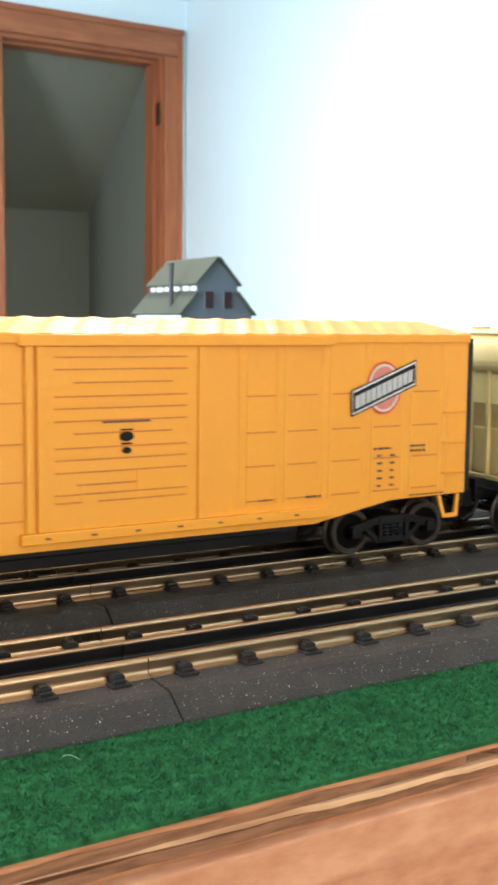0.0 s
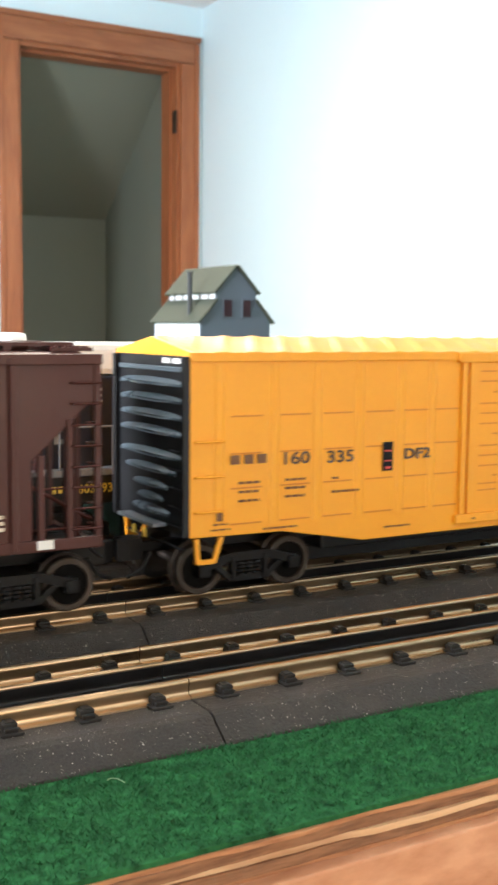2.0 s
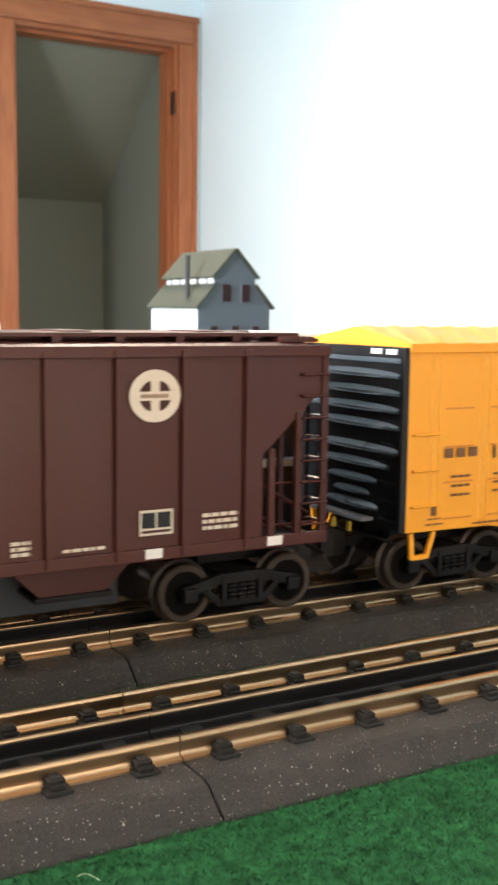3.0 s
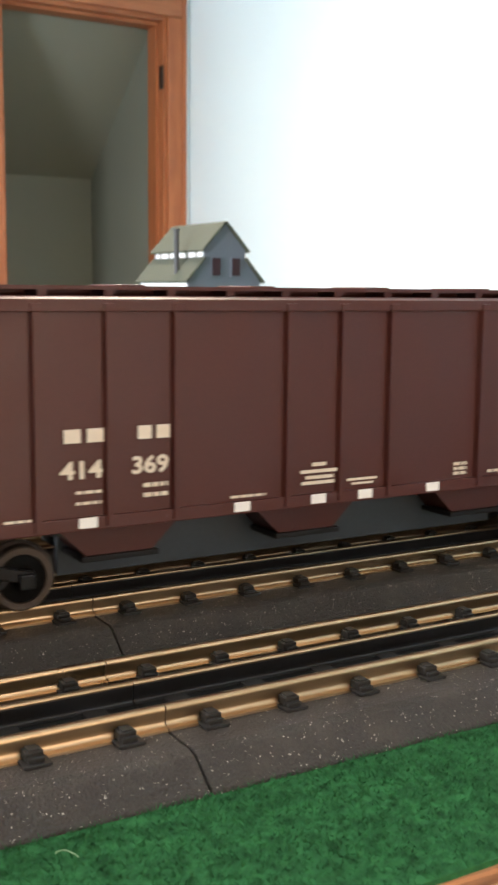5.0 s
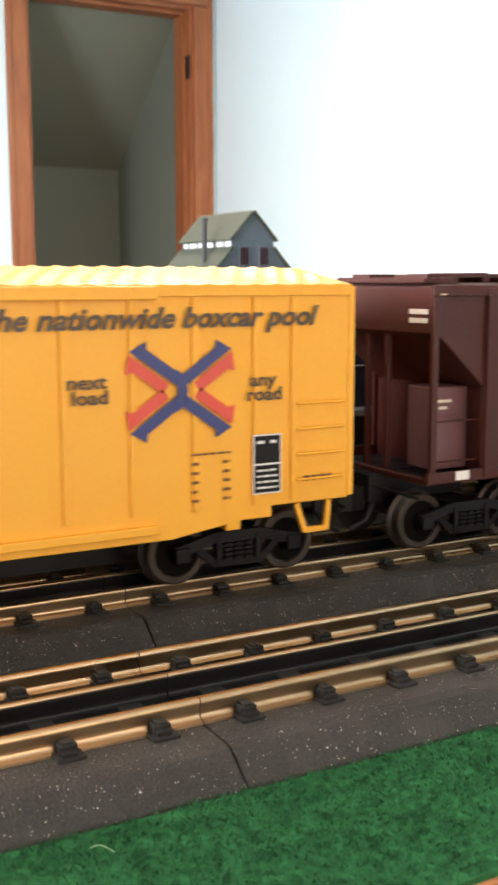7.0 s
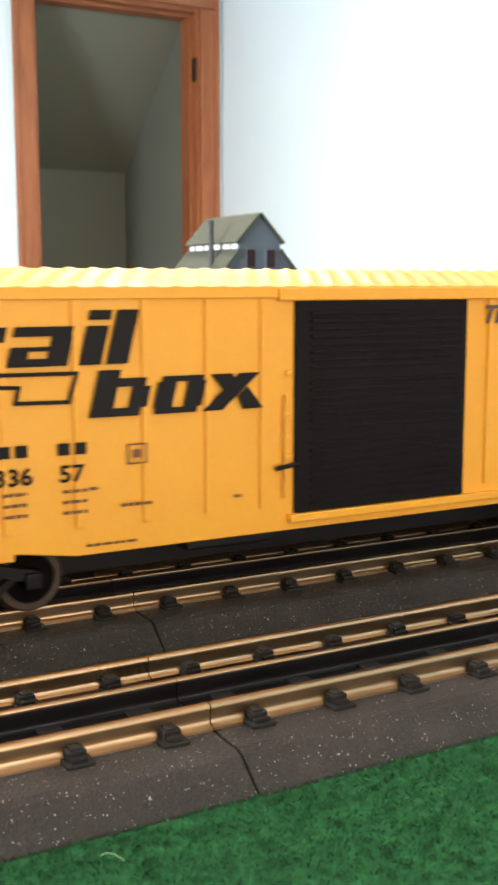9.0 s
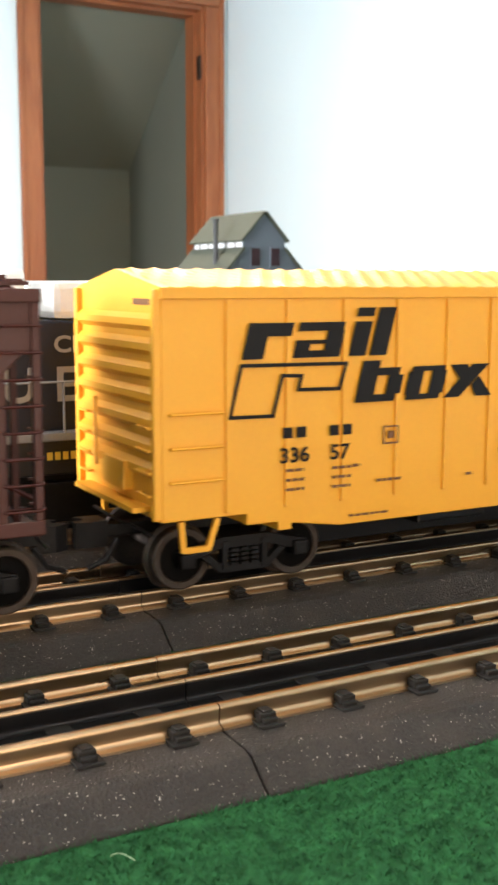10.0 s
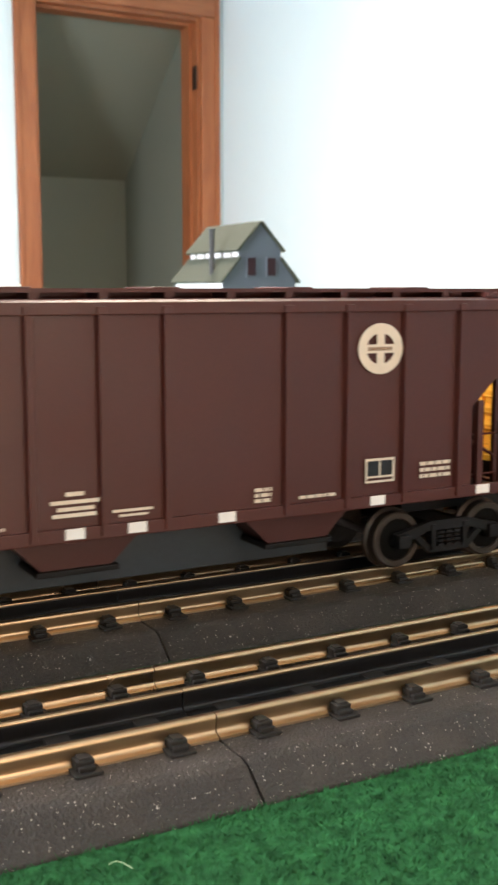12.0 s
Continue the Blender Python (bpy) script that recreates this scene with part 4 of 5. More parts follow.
        plates(bars_of_text(-119, 29.6, 2, 8, 1.6, 0.8) + bars_of_text(-46, 30.6, 1, 13, h=0.8) + [(-15.5, -10, 38.2, 39.4), (-20, -5.5, 36, 37.1), (-18, -7, 34, 35.1), (-19.5, -6.5, 32.2, 33.3), (-1.5, 11, 32.2, 33), (0.5, 9.5, 30.8, 31.5)]
               + bars_of_text(45, 34.6, 3, 6.0, 1.7, 1.1) + bars_of_text(61, 30.9, 1, 13.5, h=1.0) + bars_of_text(108, 38.0, 3, 13.0, 2.1, 1.2) + bars_of_text(111, 27.6, 2, 7.6, 1.5, 0.9), PALE, car, y, "stencil_line")
        plates([(86, 97.5, 33.2, 33.9), (86, 97.5, 40.4, 41.2), (86, 86.7, 33.2, 41.2), (96.8, 97.5, 33.2, 41.2), (91.4, 92, 35.4, 41.2), (86, 97.5, 34.8, 35.4)], PALE, car, y, "data_plate_border")
        plates([(86.8, 91.3, 35.5, 40.3), (92.1, 96.7, 35.5, 40.3)], BLACK, car, y + 0.02, "data_plate")
        plates([(-153.2, -150.6, 88.9, 89.4)], PALE, car, S - 0.8, "corner_mark")
    else:
        plates([(-140, -112, 83.5, 86.0), (-139, -118, 80.0, 81.6)], GREY, car, y - 0.8, "name_block", "grey name bars")
    for x in (-130, 127.5):
        truck(car, x)
    return car


CARS = []


def build_train():
    CARS.append((orange_boxcar(), 36.0))
    CARS.append((hopper(BROWN, "mineral-brown three-bay model covered hopper with white tags", PALE), -316.0))
    CARS.append((yellow_boxcar(), -667.6))
    first = CARS[1][0]
    twin = copy_thing(first, pose(0, 0, 0))
    for o in twin.children_recursive:
        if o.name.startswith("wheelset"):
            WHEELSETS.append(o)
    CARS.append((twin, -1021.1))
    CARS.append((hopper(CREAM, "cream-yellow model covered hopper with open ends", GREY, True), 390.0))


def rolled(t):
    ts, xs = zip(*ROLLED)
    return float(np.interp(t, ts, xs))


def motions():
    """The train rolls along its track, and every wheelset turns with it."""
    for car, x in CARS:
        walk(car, [(t, pose(x * MM + d, TRAIN_Y, 0)) for t, d in ROLLED])
    turn = [(i / 10, rolled(i / 10) / (WHEEL_R * MM)) for i in range(121)]
    for ws in WHEELSETS:
        x, y, z = ws.location
        walk(ws, [(t, pose(x, y, z, 0, math.degrees(a), 0)) for t, a in turn])


# ---- the room ----
def build_room():
    t = 0.12
    X0, X1, Y0, Y1, F, C = WALL_X0, WALL_X1, WALL_Y0, WALL_Y1, FLOOR, CEILING
    bm = B()
    box(bm, X0 - t, X1 + t, Y0 - t, Y1 + 3.0, F - 0.12, F)
    single("floor", bm, OAK, "honey-coloured oak floor", "floor", "structure")
    bm = B()
    box(bm, X0 - t, X1 + t, Y0 - t, Y1 + t, C, C + 0.12)
    single("ceiling", bm, CEIL, "white painted ceiling", "ceiling", "structure")
    # back wall with a doorway
    dx0, dx1, dz = 1.357, 2.133, 1.305
    bm = B()
    tn = 0.125
    box(bm, X0 - t, dx0, Y1, Y1 + tn, F, C)
    box(bm, dx1, X1 + t, Y1, Y1 + tn, F, C)
    box(bm, dx0, dx1, Y1, Y1 + tn, dz, C)
    single("wall_north", bm, WALL, "pale blue painted wall with a doorway", "wall", "structure")
    bm = B()
    box(bm, X1, X1 + t, Y0 - t, Y1, F, C)
    single("wall_east", bm, WALL, "pale blue painted wall, brightly lit", "wall", "structure")
    # west and south walls with windows
    for name, along in (("wall_west", "y"), ("wall_south", "x")):
        bm = B()
        if along == "y":
            a0, a1, z0, z1 = 0.2, 1.5, -0.1, 1.2
            for q in ((Y0 - t, a0, F, C), (a1, Y1, F, C), (a0, a1, F, z0), (a0, a1, z1, C)):
                box(bm, X0 - t, X0, q[0], q[1], q[2], q[3])
        else:
            a0, a1, z0, z1 = -0.28, 0.68, -0.45, 1.25
            for q in ((X0, a0, F, C), (a1, X1, F, C), (a0, a1, F, z0), (a0, a1, z1, C)):
                box(bm, q[0], q[1], Y0 - t, Y0, q[2], q[3])
        single(name, bm, WALL, "pale blue painted wall with a window", "wall", "structure")
        win = thing("window_1" if along == "y" else "window_2", "white-framed window letting in daylight", "window", kind="structure")
        bm = B()
        for u0, u1, w0, w1 in ((a0 + 0.002, a1 - 0.002, z0 + 0.002, z0 + 0.06), (a0 + 0.002, a1 - 0.002, z1 - 0.06, z1 - 0.002), (a0 + 0.002, a0 + 0.06, z0 + 0.06, z1 - 0.06), (a1 - 0.06, a1 - 0.002, z0 + 0.06, z1 - 0.06), ((a0 + a1) / 2 - 0.02, (a0 + a1) / 2 + 0.02, z0 + 0.06, z1 - 0.06)):
            if along == "y":
                box(bm, X0 - 0.09, X0 - 0.04, u0, u1, w0, w1)
            else:
                box(bm, u0, u1, Y0 - 0.09, Y0 - 0.04, w0, w1)
        part("window_frame", bm, HOUSE_WHITE, win)
        bm = B()
        if along == "y":
            box(bm, X0 - 0.068, X0 - 0.064, a0 + 0.05, a1 - 0.05, z0 + 0.05, z1 - 0.05)
        else:
            box(bm, a0 + 0.05, a1 - 0.05, Y0 - 0.068, Y0 - 0.064, z0 + 0.05, z1 - 0.05)
        part("pane", bm, GLASS, win).visible_shadow = False
    # door casing and jamb of stained wood
    dw = thing("door_1", "open doorway with dark orange-brown stained wood casing", "doorway", kind="structure")
    yc = Y1
    cas = 0.09
    for x0, x1 in ((dx0 - cas + 0.006, dx0 + 0.006), (dx1 - 0.006, dx1 - 0.006 + cas)):
        bm = B()
        box(bm, x0, x1, yc - 0.022, yc, F, dz - 0.006, 1.0, 0.006)
        box(bm, *((x0, x0 + 0.022) if x0 < 1.5 else (x1 - 0.022, x1)), yc - 0.03, yc - 0.021, F, dz - 0.006 + cas, 1.0, 0.004)
        part("side_casing", bm, CASING, dw)
    bm = B()
    box(bm, dx0 - cas + 0.006, dx1 + cas - 0.006, yc - 0.024, yc, dz - 0.004, dz + cas + 0.022, 1.0, 0.006)
    box(bm, dx0 - cas, dx1 + cas, yc - 0.034, yc - 0.022, dz + cas - 0.002, dz + cas + 0.024, 1.0, 0.004)
    part("head_casing", bm, CASING_H, dw)
    for x0, x1 in ((dx0, dx0 + 0.02), (dx1 - 0.02, dx1)):
        bm = B()
        box(bm, x0, x1, yc - 0.001, yc + tn + 0.01, F, dz - 0.002)
        box(bm, *((x0 + 0.02, x0 + 0.033) if x0 < 1.5 else (x0 - 0.013, x0)), yc + 0.05, yc + tn + 0.008, F, dz - 0.02)
        part("jamb", bm, CASING, dw)
    bm = B()
    box(bm, dx0 + 0.02, dx1 - 0.02, yc - 0.001, yc + tn + 0.01, dz - 0.022, dz - 0.002)
    box(bm, dx0 + 0.033, dx1 - 0.033, yc + 0.05, yc + tn + 0.008, dz - 0.035, dz - 0.022)
    part("head_jamb", bm, CASING_H, dw)
    for z in (1.04, -0.4):
        bm = B()
        box(bm, dx1 - 0.024, dx1 - 0.019, yc + 0.004, yc + 0.036, z - 0.05, z + 0.05)
        tube(bm, [(dx1 - 0.026, yc - 0.004, z - 0.05), (dx1 - 0.026, yc - 0.004, z + 0.05)], 0.006)
        part("hinge", bm, HINGE, dw, "dark bronze hinge")
    # the dim attic closet behind, with a sloping ceiling
    yb, xs = 5.22, 2.125
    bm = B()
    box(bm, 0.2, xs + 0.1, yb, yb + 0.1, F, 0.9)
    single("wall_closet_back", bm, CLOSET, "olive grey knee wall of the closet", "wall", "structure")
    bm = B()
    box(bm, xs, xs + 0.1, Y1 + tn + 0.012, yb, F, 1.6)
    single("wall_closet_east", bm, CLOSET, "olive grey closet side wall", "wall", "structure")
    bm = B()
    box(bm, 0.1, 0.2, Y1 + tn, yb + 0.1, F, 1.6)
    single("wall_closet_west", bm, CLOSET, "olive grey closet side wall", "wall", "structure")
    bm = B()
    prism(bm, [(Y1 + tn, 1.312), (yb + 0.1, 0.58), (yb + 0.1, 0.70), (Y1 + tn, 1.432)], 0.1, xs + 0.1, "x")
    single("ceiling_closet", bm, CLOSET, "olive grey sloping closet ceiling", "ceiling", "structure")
    # ceiling lamp, added out of view to light the room from above
    lamp = thing("ceiling_lamp", "white round flush ceiling lamp, lit, added out of view", "ceiling lamp", at=(1.0, 2.1, C))
    bm = B()
    bmesh.ops.create_cone(bm, cap_ends=True, segments=32, radius1=0.2, radius2=0.2, depth=0.03, matrix=Matrix.Translation((0, 0, -0.015)))
    part("base", bm, HOUSE_WHITE, lamp)
    bm = B()
    bmesh.ops.create_uvsphere(bm, u_segments=24, v_segments=12, radius=0.18, matrix=Matrix.Translation((0, 0, -0.03)) @ Matrix.Diagonal((1, 1, 0.35, 1)))
    part("shade", bm, LAMP_GLASS, lamp, "glowing frosted glass shade", smooth=True)


# ---- the layout table ----
TX0, TX1, TY0, TY1 = -1.5, 2.12, -0.0745, 2.25


def build_table():
    tb = thing("layout_table", "plywood model railway table covered with green turf", "table")
    zt = -0.0135
    layers = ((PLY_MID, 0.0010), (PLY_DARK, 0.0027), (PLY_PALE, 0.0016), (PLY_DARK, 0.0026), (PLY_MID, 0.0009))
    z = zt
    for i, (m, d) in enumerate(layers):
        bm = B()
        n = 500
        front = []
        for j in range(n + 1):
            x = TX0 + (TX1 - TX0) * j / n
            w = noise.noise(Vector((x * 35, i * 7.3, 0))) * 0.0012 + noise.noise(Vector((x * 140, i * 3.1, 5))) * 0.0009
            y = TY0 + w - (0.0004 if m is PLY_PALE else -0.0005)
            if i == 1 and 0.062 < x < 0.068:
                y += 0.006
            if m is PLY_PALE:
                # the pale ply dips behind a dark knot towards the west
                y += 0.0022 * min(1.0, max(0.0, (0.018 - x) / 0.02))
            front.append((x, y))
        prism(bm, front + [(TX1, TY1), (TX0, TY1)], z - d, z, "z")
        part("ply_layer", bm, m, tb)
        z -= d
    bm = B()
    box(bm, TX0, TX1, TY0 - 0.0035, TY0 + 0.0155, z - 0.085, z, 1.0, 0.0008)
    part("fascia_board", bm, PLY, tb, "orange softwood fascia board with knots")
    bm = B()
    box(bm, TX0, TX1, TY1 - 0.02, TY1, z - 0.085, z)
    for x in (TX0, TX1 - 0.02, 0.3):
        box(bm, x, x + 0.02, TY0 + 0.0155, TY1 - 0.02, z - 0.085, z)
    part("frame", bm, PLY, tb)
    for x in (TX0 + 0.05, TX1 - 0.14):
        for y in (TY0 + 0.03, TY1 - 0.12):
            bm = B()
            box(bm, x, x + 0.09, y, y + 0.09, FLOOR, z - 0.001, 1.0, 0.004)
            part("leg", bm, PLY, tb)
    # turf mat over the ply, with a fuzz of short fibres along the open strip
    bm = B()
    box(bm, TX0, TX1, TY0 + 0.0012, TY1, -0.0135, -0.0122)
    single("turf_mat", bm, TURF, "green fibrous turf mat laid over the table", "turf mat", "structure")
    rng = np.random.default_rng(3)
    n = 60000
    x = rng.uniform(-0.16, 0.34, n)
    y = rng.uniform(TY0 + 0.001, -0.0215, n)
    a = rng.uniform(0, 2 * np.pi, n)
    hgt = rng.uniform(0.0005, 0.0017, n)
    wd = rng.uniform(0.00012, 0.00028, n)
    lean = rng.uniform(0.0006, 0.002, n)
    b2 = rng.uniform(0, 2 * np.pi, n)
    v = np.empty((n, 3, 3))
    v[:, 0] = np.stack([x - np.cos(a) * wd, y - np.sin(a) * wd, np.full(n, -0.0123)], 1)
    v[:, 1] = np.stack([x + np.cos(a) * wd, y + np.sin(a) * wd, np.full(n, -0.0123)], 1)
    v[:, 2] = np.stack([x + np.cos(b2) * lean, y + np.sin(b2) * lean, -0.0123 + hgt], 1)
    me = bpy.data.meshes.new("turf_fibres")
    me.from_pydata(v.reshape(-1, 3).tolist(), [], np.arange(3 * n).reshape(-1, 3).tolist())
    me.materials.append(TURF)
    tagged(new("turf_fibres", me), "short green turf fibres standing on the mat", "turf", kind="stuff")
    bm = B()
    tube(bm, [(-0.0385 + 0.0033 * u, -0.0325 - 0.0036 * u ** 2.0, -0.0108 + 0.0006 * math.sin(3 * u)) for u in [i / 8 for i in range(9)]], 0.00009, 1.0, 5)
    single("loose_fibre", bm, FIBRE, "curled pale loose fibre lying on the turf", "fibre")


# ---- the tracks ----
PITCH, TIES = 0.0217, 12
SECTION = PITCH * TIES


def track_section():
    """One straight section: roadbed, three rails and its ties with rail clips; origin at its left joint, rail tops at 0."""
    tr = thing("track_section", "charcoal plastic roadbed track section with three metal rails", "model track", "track sections")
    Lm = SECTION * 1000
    bm = B()
    prof = [(-41.6, -12.2), (-41.0, -11.4), (-33.6, -6.0), (-31.0, -5.3), (-27, -5.5), (27, -5.5), (31.0, -5.3), (33.6, -6.0), (41.0, -11.4), (41.6, -12.2)]
    prism(bm, prof, 0.25, Lm - 0.25, "x", MM)
    bed = part("roadbed", bm, ROADBED, tr)
    md = bed.modifiers.new("bevel", "BEVEL")
    md.width, md.segments, md.limit_method, md.angle_limit = 0.0004, 2, "ANGLE", radians(40)
    # formed rail: a rounded head on hollow-drawn sides that flare into the foot
    side = [(0.45, 0.0), (0.85, -0.08), (1.15, -0.3), (1.3, -0.65), (1.26, -1.3), (1.14, -2.2), (1.02, -3.1), (0.98, -3.7), (1.1, -4.2), (1.5, -4.55), (2.2, -4.75), (2.9, -4.9), (2.95, -5.5)]
    head = side + [(-u, w) for u, w in side[::-1]]
    for y in (-17.4, 17.4):
        bm = B()
        prism(bm, [(u + y, w) for u, w in head], 0.16, Lm - 0.16, "x", MM)
        rail = part("rail", bm, RAIL, tr, "bronze-toned metal rail", smooth=True)
        for f in rail.data.polygons:
            f.use_smooth = abs(f.normal.x) < 0.5
        rail.data.set_sharp_from_angle(angle=radians(50))
    # thin black sheet that paints the shadow on the bed between the rails
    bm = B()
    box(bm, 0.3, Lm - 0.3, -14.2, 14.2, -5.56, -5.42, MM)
    part("bed_inlay", bm, BED_BLACK, tr, "matt black strip painting the shade between the rails")
    bm = B()
    prism(bm, [(u * 0.6, w - 0.45) for u, w in head], 0.16, Lm - 0.16, "x", MM)
    mid = part("center_rail", bm, RAIL_BLACK, tr, "blackened centre rail with a bright top")
    bm = B()
    cap = [(0.4, 0.0), (0.75, -0.1), (0.98, -0.35), (1.0, -0.8), (0.8, -0.95)]
    prism(bm, cap + [(-u, w) for u, w in cap[::-1]], 0.1, Lm - 0.1, "x", MM)
    top = part("rail_top", bm, RAIL, mid, smooth=True)
    for f in top.data.polygons:
        f.use_smooth = abs(f.normal.x) < 0.5
    top.data.set_sharp_from_angle(angle=radians(60))
    bm = B()
    box(bm, -2.9, 2.9, -24.5, 24.5, -5.65, -5.0, MM, 0.25)
    tie = mesh_of("tie", bm, TIE)
    bm = B()
    box(bm, -2.1, 2.1, -1.9, 1.5, -5.0, -2.75, MM, 0.35)
    box(bm, -1.3, 1.3, -1.5, 1.5, -2.8, -2.35, MM, 0.2)
    box(bm, -1.8, 1.8, -3.2, -1.7, -5.0, -3.7, MM, 0.3)
    box(bm, -3.2, 3.2, -4.4, 1.4, -5.35, -4.75, MM, 0.2)
    clip = mesh_of("rail_clip", bm, TIE)
    for i in range(TIES):
        x = (i + 0.5) * PITCH
        share("tie", tie, tr, (x, 0, 0))
        for y, r in ((-17.4 - 2.6, 0), (-17.4 + 2.6, math.pi), (17.4 - 2.6, 0), (17.4 + 2.6, math.pi)):
            share("rail_clip", clip, tr, (x, y * MM, 0), (0, 0, r))
    return tr


def build_tracks():
    first = track_section()
    first.location = (0, TRACK_NEAR, 0)
    for yc, off, span in ((TRACK_NEAR, 0.0, range(-4, 6)), (TRACK_FAR, 0.0196, range(-4, 6)), (TRACK_THIRD, 0.055, range(-3, 5))):
        for i in span:
            if yc == TRACK_NEAR and i == 0:
                continue
            copy_thing(first, pose(off + i * SECTION, yc, 0))


# ---- behind the train ----
def build_freight_car():
    lo = thing("freight_car", "dark navy model freight car with an off-white load, standing still", "model freight car", at=(0.12, TRACK_THIRD, 0))
    h, y = 150, -32
    bm = B()
    box(bm, -h, h, -25, 25, 38, 80, MM, 1.2)
    part("body", bm, NAVY, lo)
    bm = B()
    box(bm, -98, h - 8, -24, 24, 80, 94.2, MM, 3)
    part("load", bm, OFFWHITE, lo, "off-white smooth load")
    bm = B()
    box(bm, -112, -103, -9, 9, 90, 98.5, MM, 2.5)
    part("load_cap", bm, OFFWHITE, lo, smooth=True)
    bm = B()
    prism(bm, [(-148, 80), (-118, 80), (-122, 94.5), (-143, 94.5)], -24, 24, "y", MM)
    part("load_end", bm, OFFWHITE, lo)
    bm = B()
    prism(bm, [(-146, 80.5), (-127, 80.5), (-137, 93)], -24.6, -24.1, "y", MM)
    part("load_panel", bm, RED, lo, "red painted panel")
    bm = B()
    box(bm, -h - 5, h + 5, -32, 32, 36.5, 39.5, MM, 0.5)
    part("walkway", bm, SILVER, lo, "grey walkway edge")
    bm = B()
    box(bm, -h - 5, h + 5, -31.5, 31.5, 24, 36.5, MM, 0.5)
    part("side_sill", bm, BLACK, lo)
    bm = B()
    for i in range(13):
        x = -h + 4 + i * 24.5
        tube(bm, [(x, -31, 39), (x, -31, 58)], 0.5, MM, 5)
    tube(bm, [(-h + 4, -31, 58), (h - 4, -31, 58)], 0.45, MM, 5)
    part("handrail", bm, SILVER, lo)
    for text, x in (("RA", -118.5), ("CI", -98.5), ("TE", -85.5)):
        words(text, 6.2, GREY, lo, x, 71.5, -25.15, width=1.15, bold=0.2, centre=False)
    for text, x in (("U", -118.5), ("E", -98.5)):
        words(text, 13, GREY, lo, x, 57, -25.15, width=1.05, bold=0.3, centre=False)
    plates(letter_blocks(-104, 31, 4, 2.5, 4, 0.5), GOLD, lo, -31.5, label="yellow initials drawn as blocks")
    words("603793", 4, GOLD, lo, -89, 31, -31.65, bold=0.08, width=1.0, centre=False)
    bm = B()
    box(bm, -66, 66, -26, 26, 5, 24, MM, 2)
    part("fuel_tank", bm, NAVY, lo)
    for x in (-112, 112):
        bm = B()
        for s in (-1, 1):
            prism(bm, [(x - 40, 8), (x - 40, 14), (x - 25, 20), (x + 25, 20), (x + 40, 14), (x + 40, 8), (x + 20, 5), (x - 20, 5)], *sorted((s * 22, s * 26)), "y", MM)
        box(bm, x - 30, x + 30, -20, 20, 10, 24, MM)
        tk = part("truck", bm, TRUCK, lo)
        for dx in (-28, 0, 28):
            for s in (-1, 1):
                bm = B()
                lathe(bm, [(9.2, s * 21), (9.4, s * 17.6), (10.4, s * 16.9), (10.4, s * 16), (3, s * 15.8)], 24, MM)
                part("wheel", bm, WHEEL, tk, at=((x + dx) * MM, 0, 9.4 * MM))


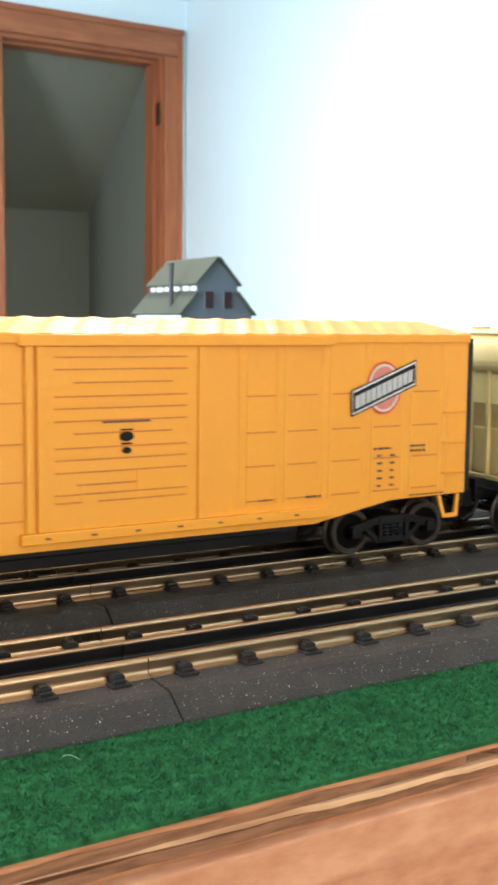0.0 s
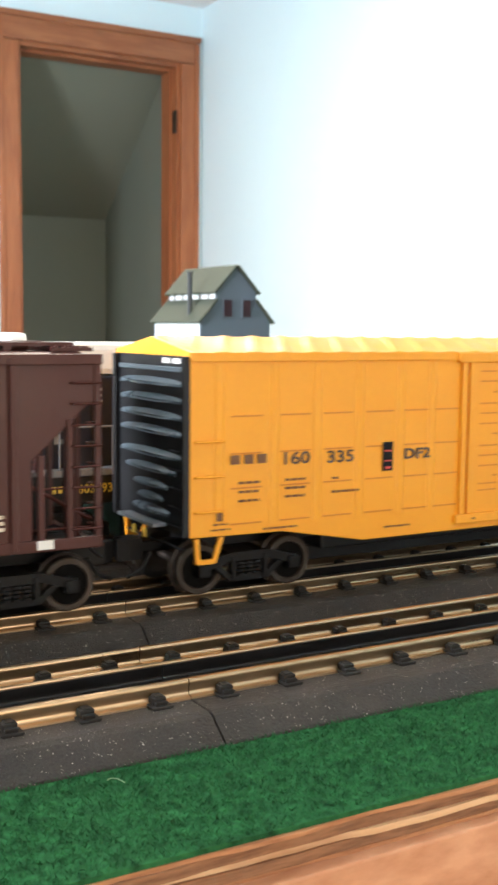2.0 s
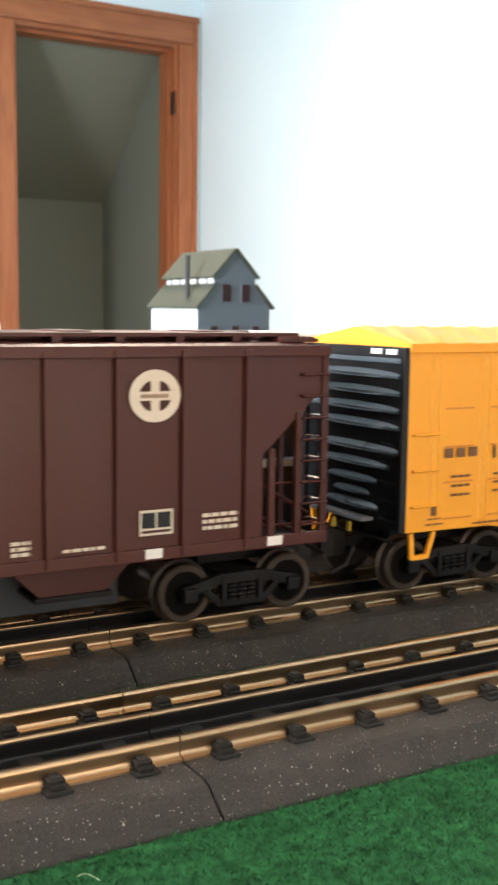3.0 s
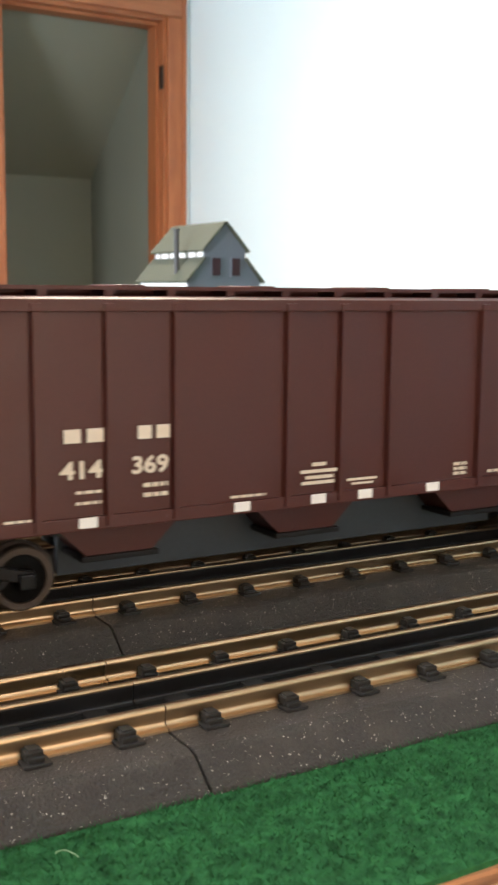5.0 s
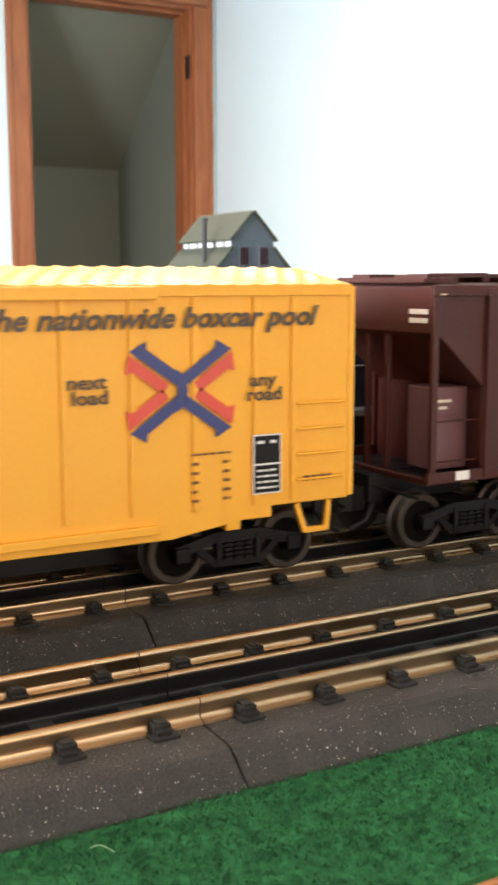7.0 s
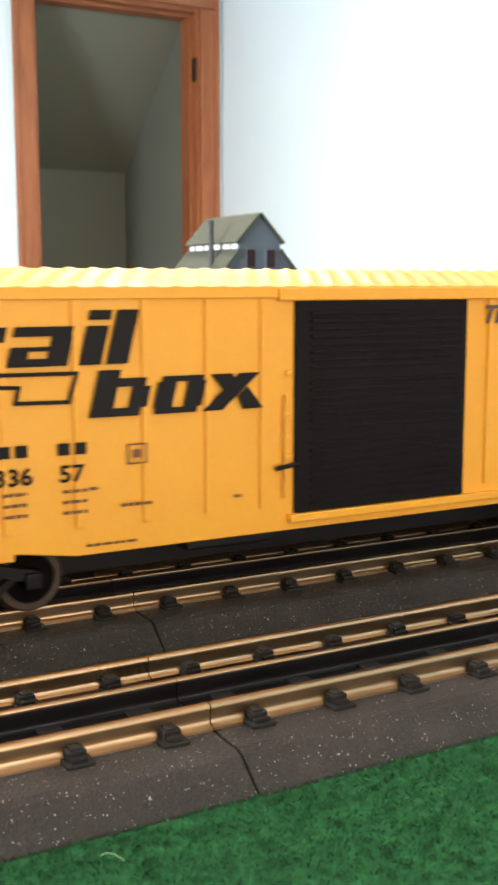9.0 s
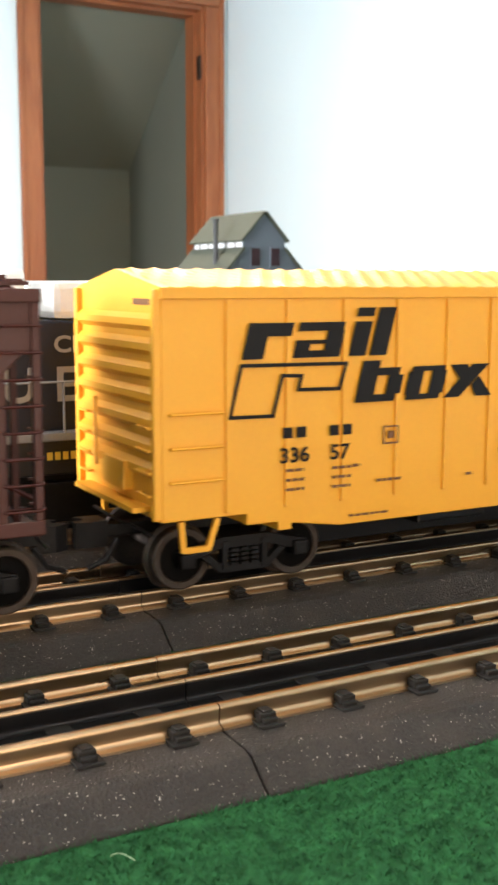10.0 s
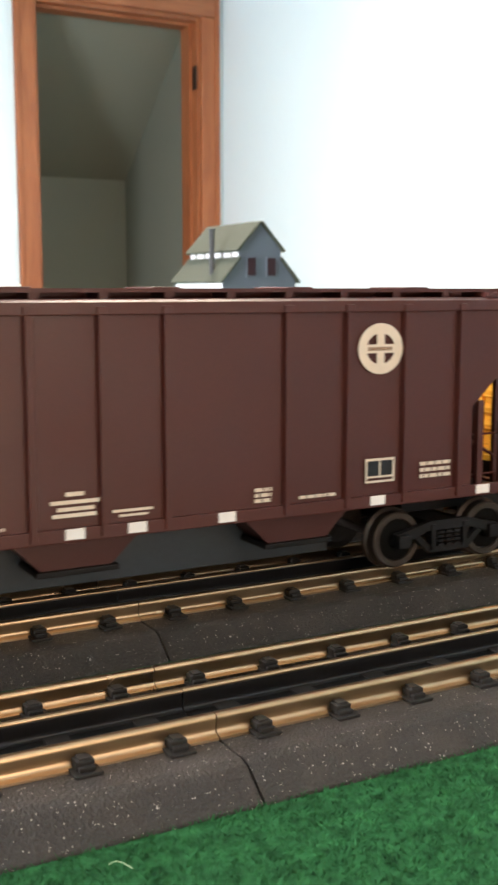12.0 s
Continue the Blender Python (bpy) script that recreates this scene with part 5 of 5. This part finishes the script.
def build_house():
    x0, x1, y0, y1 = 0.778, 0.925, 1.50, 1.70
    cx, base = 0.852, -0.0122
    ho = thing("model_house", "small grey-blue model house with mossy green roof and white side", "model house")
    gable = [(x0, base), (x1, base), (x1, 0.112), (cx + 0.042, 0.150), (cx + 0.042, 0.167), (cx, 0.213), (cx - 0.042, 0.167), (cx - 0.042, 0.150), (x0, 0.112)]
    for ya in (y0, y1 - 0.004):
        bm = B()
        prism(bm, gable, ya, ya + 0.004, "y")
        part("gable_wall", bm, CLAP, ho)
    k = 0.0065
    z = base
    while z < 0.2:
        w = 0.0735 if z < 0.112 else (0.042 if z > 0.148 else 0.073 - (z - 0.112) * 0.8)
        if z > 0.166:
            w = max(0.003, 0.042 - (z - 0.167) * 0.9)
        bm = B()
        box(bm, cx - w + 0.001, cx + w - 0.001, y0 - 0.0012, y0 + 0.001, z, z + 0.0012)
        part("clapboard", bm, CLAP, ho)
        z += k
    for xa in (x0, x1 - 0.004):
        bm = B()
        box(bm, xa, xa + 0.004, y0 + 0.004, y1 - 0.004, base, 0.112)
        part("side_wall", bm, HOUSE_WHITE, ho, "white side wall")
    bm = B()
    for s in (-1, 1):
        box(bm, *sorted((cx + s * 0.042, cx + s * 0.039)), y0 + 0.004, y1 - 0.004, 0.148, 0.168)
    part("clerestory_wall", bm, HOUSE_WHITE, ho, "white clerestory wall")
    for i in range(5):
        bm = B()
        box(bm, cx - 0.0432, cx - 0.0418, y0 + 0.024 + i * 0.036, y0 + 0.034 + i * 0.036, 0.152, 0.163)
        part("clerestory_window", bm, GREY, ho)
    for s in (-1, 1):
        for a, b2 in (((cx + s * 0.04, 0.152), (cx + s * 0.079, 0.1085)), ((cx, 0.2145), (cx + s * 0.047, 0.163))):
            bm = B()
            d = Vector((b2[0] - a[0], b2[1] - a[1])).normalized()
            n = Vector((-d.y, d.x)) * 0.0035
            if n.y < 0:
                n = -n
            prism(bm, [a, b2, (b2[0] + n.x, b2[1] + n.y), (a[0] + n.x, a[1] + n.y)], y0 - 0.006, y1 + 0.006, "y")
            part("roof_slope", bm, SHINGLE, ho, "moss-green shingle roof")
    for wx, wz, w, hh in ((cx - 0.0185, 0.137, 0.02, 0.035), (cx + 0.0215, 0.137, 0.02, 0.035), (cx - 0.044, 0.062, 0.017, 0.036), (cx, 0.062, 0.017, 0.036), (cx + 0.042, 0.062, 0.017, 0.036)):
        bm = B()
        box(bm, wx - w / 2, wx + w / 2, y0 - 0.0028, y0, wz - hh / 2, wz + hh / 2)
        wn2 = part("window", bm, CLAP, ho)
        bm = B()
        box(bm, wx - w / 2 + 0.0018, wx + w / 2 - 0.0018, y0 - 0.0036, y0 - 0.0025, wz - hh / 2 + 0.002, wz + hh / 2 - 0.002)
        part("pane", bm, HOUSE_GLASS, wn2)
    bm = B()
    tube(bm, [(0.786, 1.56, 0.12), (0.786, 1.56, 0.203)], 0.005, 1.0, 8)
    tube(bm, [(0.786, 1.56, 0.2), (0.786, 1.56, 0.2045)], 0.0068, 1.0, 8)
    part("stovepipe", bm, PIPE, ho, "dark grey metal stovepipe")


def build_shrubs():
    rng = random.Random(8)
    for x, r, h2 in ((1.38, 0.035, 0.05), (1.45, 0.03, 0.046), (1.62, 0.02, 0.04), (1.68, 0.02, 0.044), (1.93, 0.02, 0.036), (2.0, 0.018, 0.04), (2.05, 0.018, 0.034)):
        sh = thing("model_shrub", "low dark green clump-foliage model shrub", "model shrub", "shrubs on the layout", at=(x, 2.16, -0.0122))
        bm = B()
        tube(bm, [(0, 0, 0), (0.001, 0.001, h2 * 0.4), (0, 0.002, h2 * 0.7)], 0.0022, 1.0, 6)
        part("trunk", bm, TIE, sh)
        vs, fs = [], []
        for i in range(420):
            th, ph, q = rng.uniform(0, 2 * math.pi), math.acos(rng.uniform(-0.4, 1)), rng.uniform(0.55, 1.05)
            c = Vector((r * q * math.cos(th) * math.sin(ph), r * q * math.sin(th) * math.sin(ph), h2 * (0.62 + 0.5 * q * math.cos(ph))))
            u = Vector((rng.uniform(-1, 1), rng.uniform(-1, 1), rng.uniform(-1, 1))).normalized() * 0.004
            w = u.orthogonal().normalized() * 0.003
            b0 = len(vs)
            vs += [tuple(c - u), tuple(c + w), tuple(c + u), tuple(c - w)]
            fs.append((b0, b0 + 1, b0 + 2, b0 + 3))
        me = bpy.data.meshes.new("crown")
        me.from_pydata(vs, [], fs)
        me.materials.append(LEAF)
        ob = new("crown", me)
        ob.parent = sh


build_room()
build_table()
build_house()
build_shrubs()
build_freight_car()
build_train()
build_tracks()
motions()
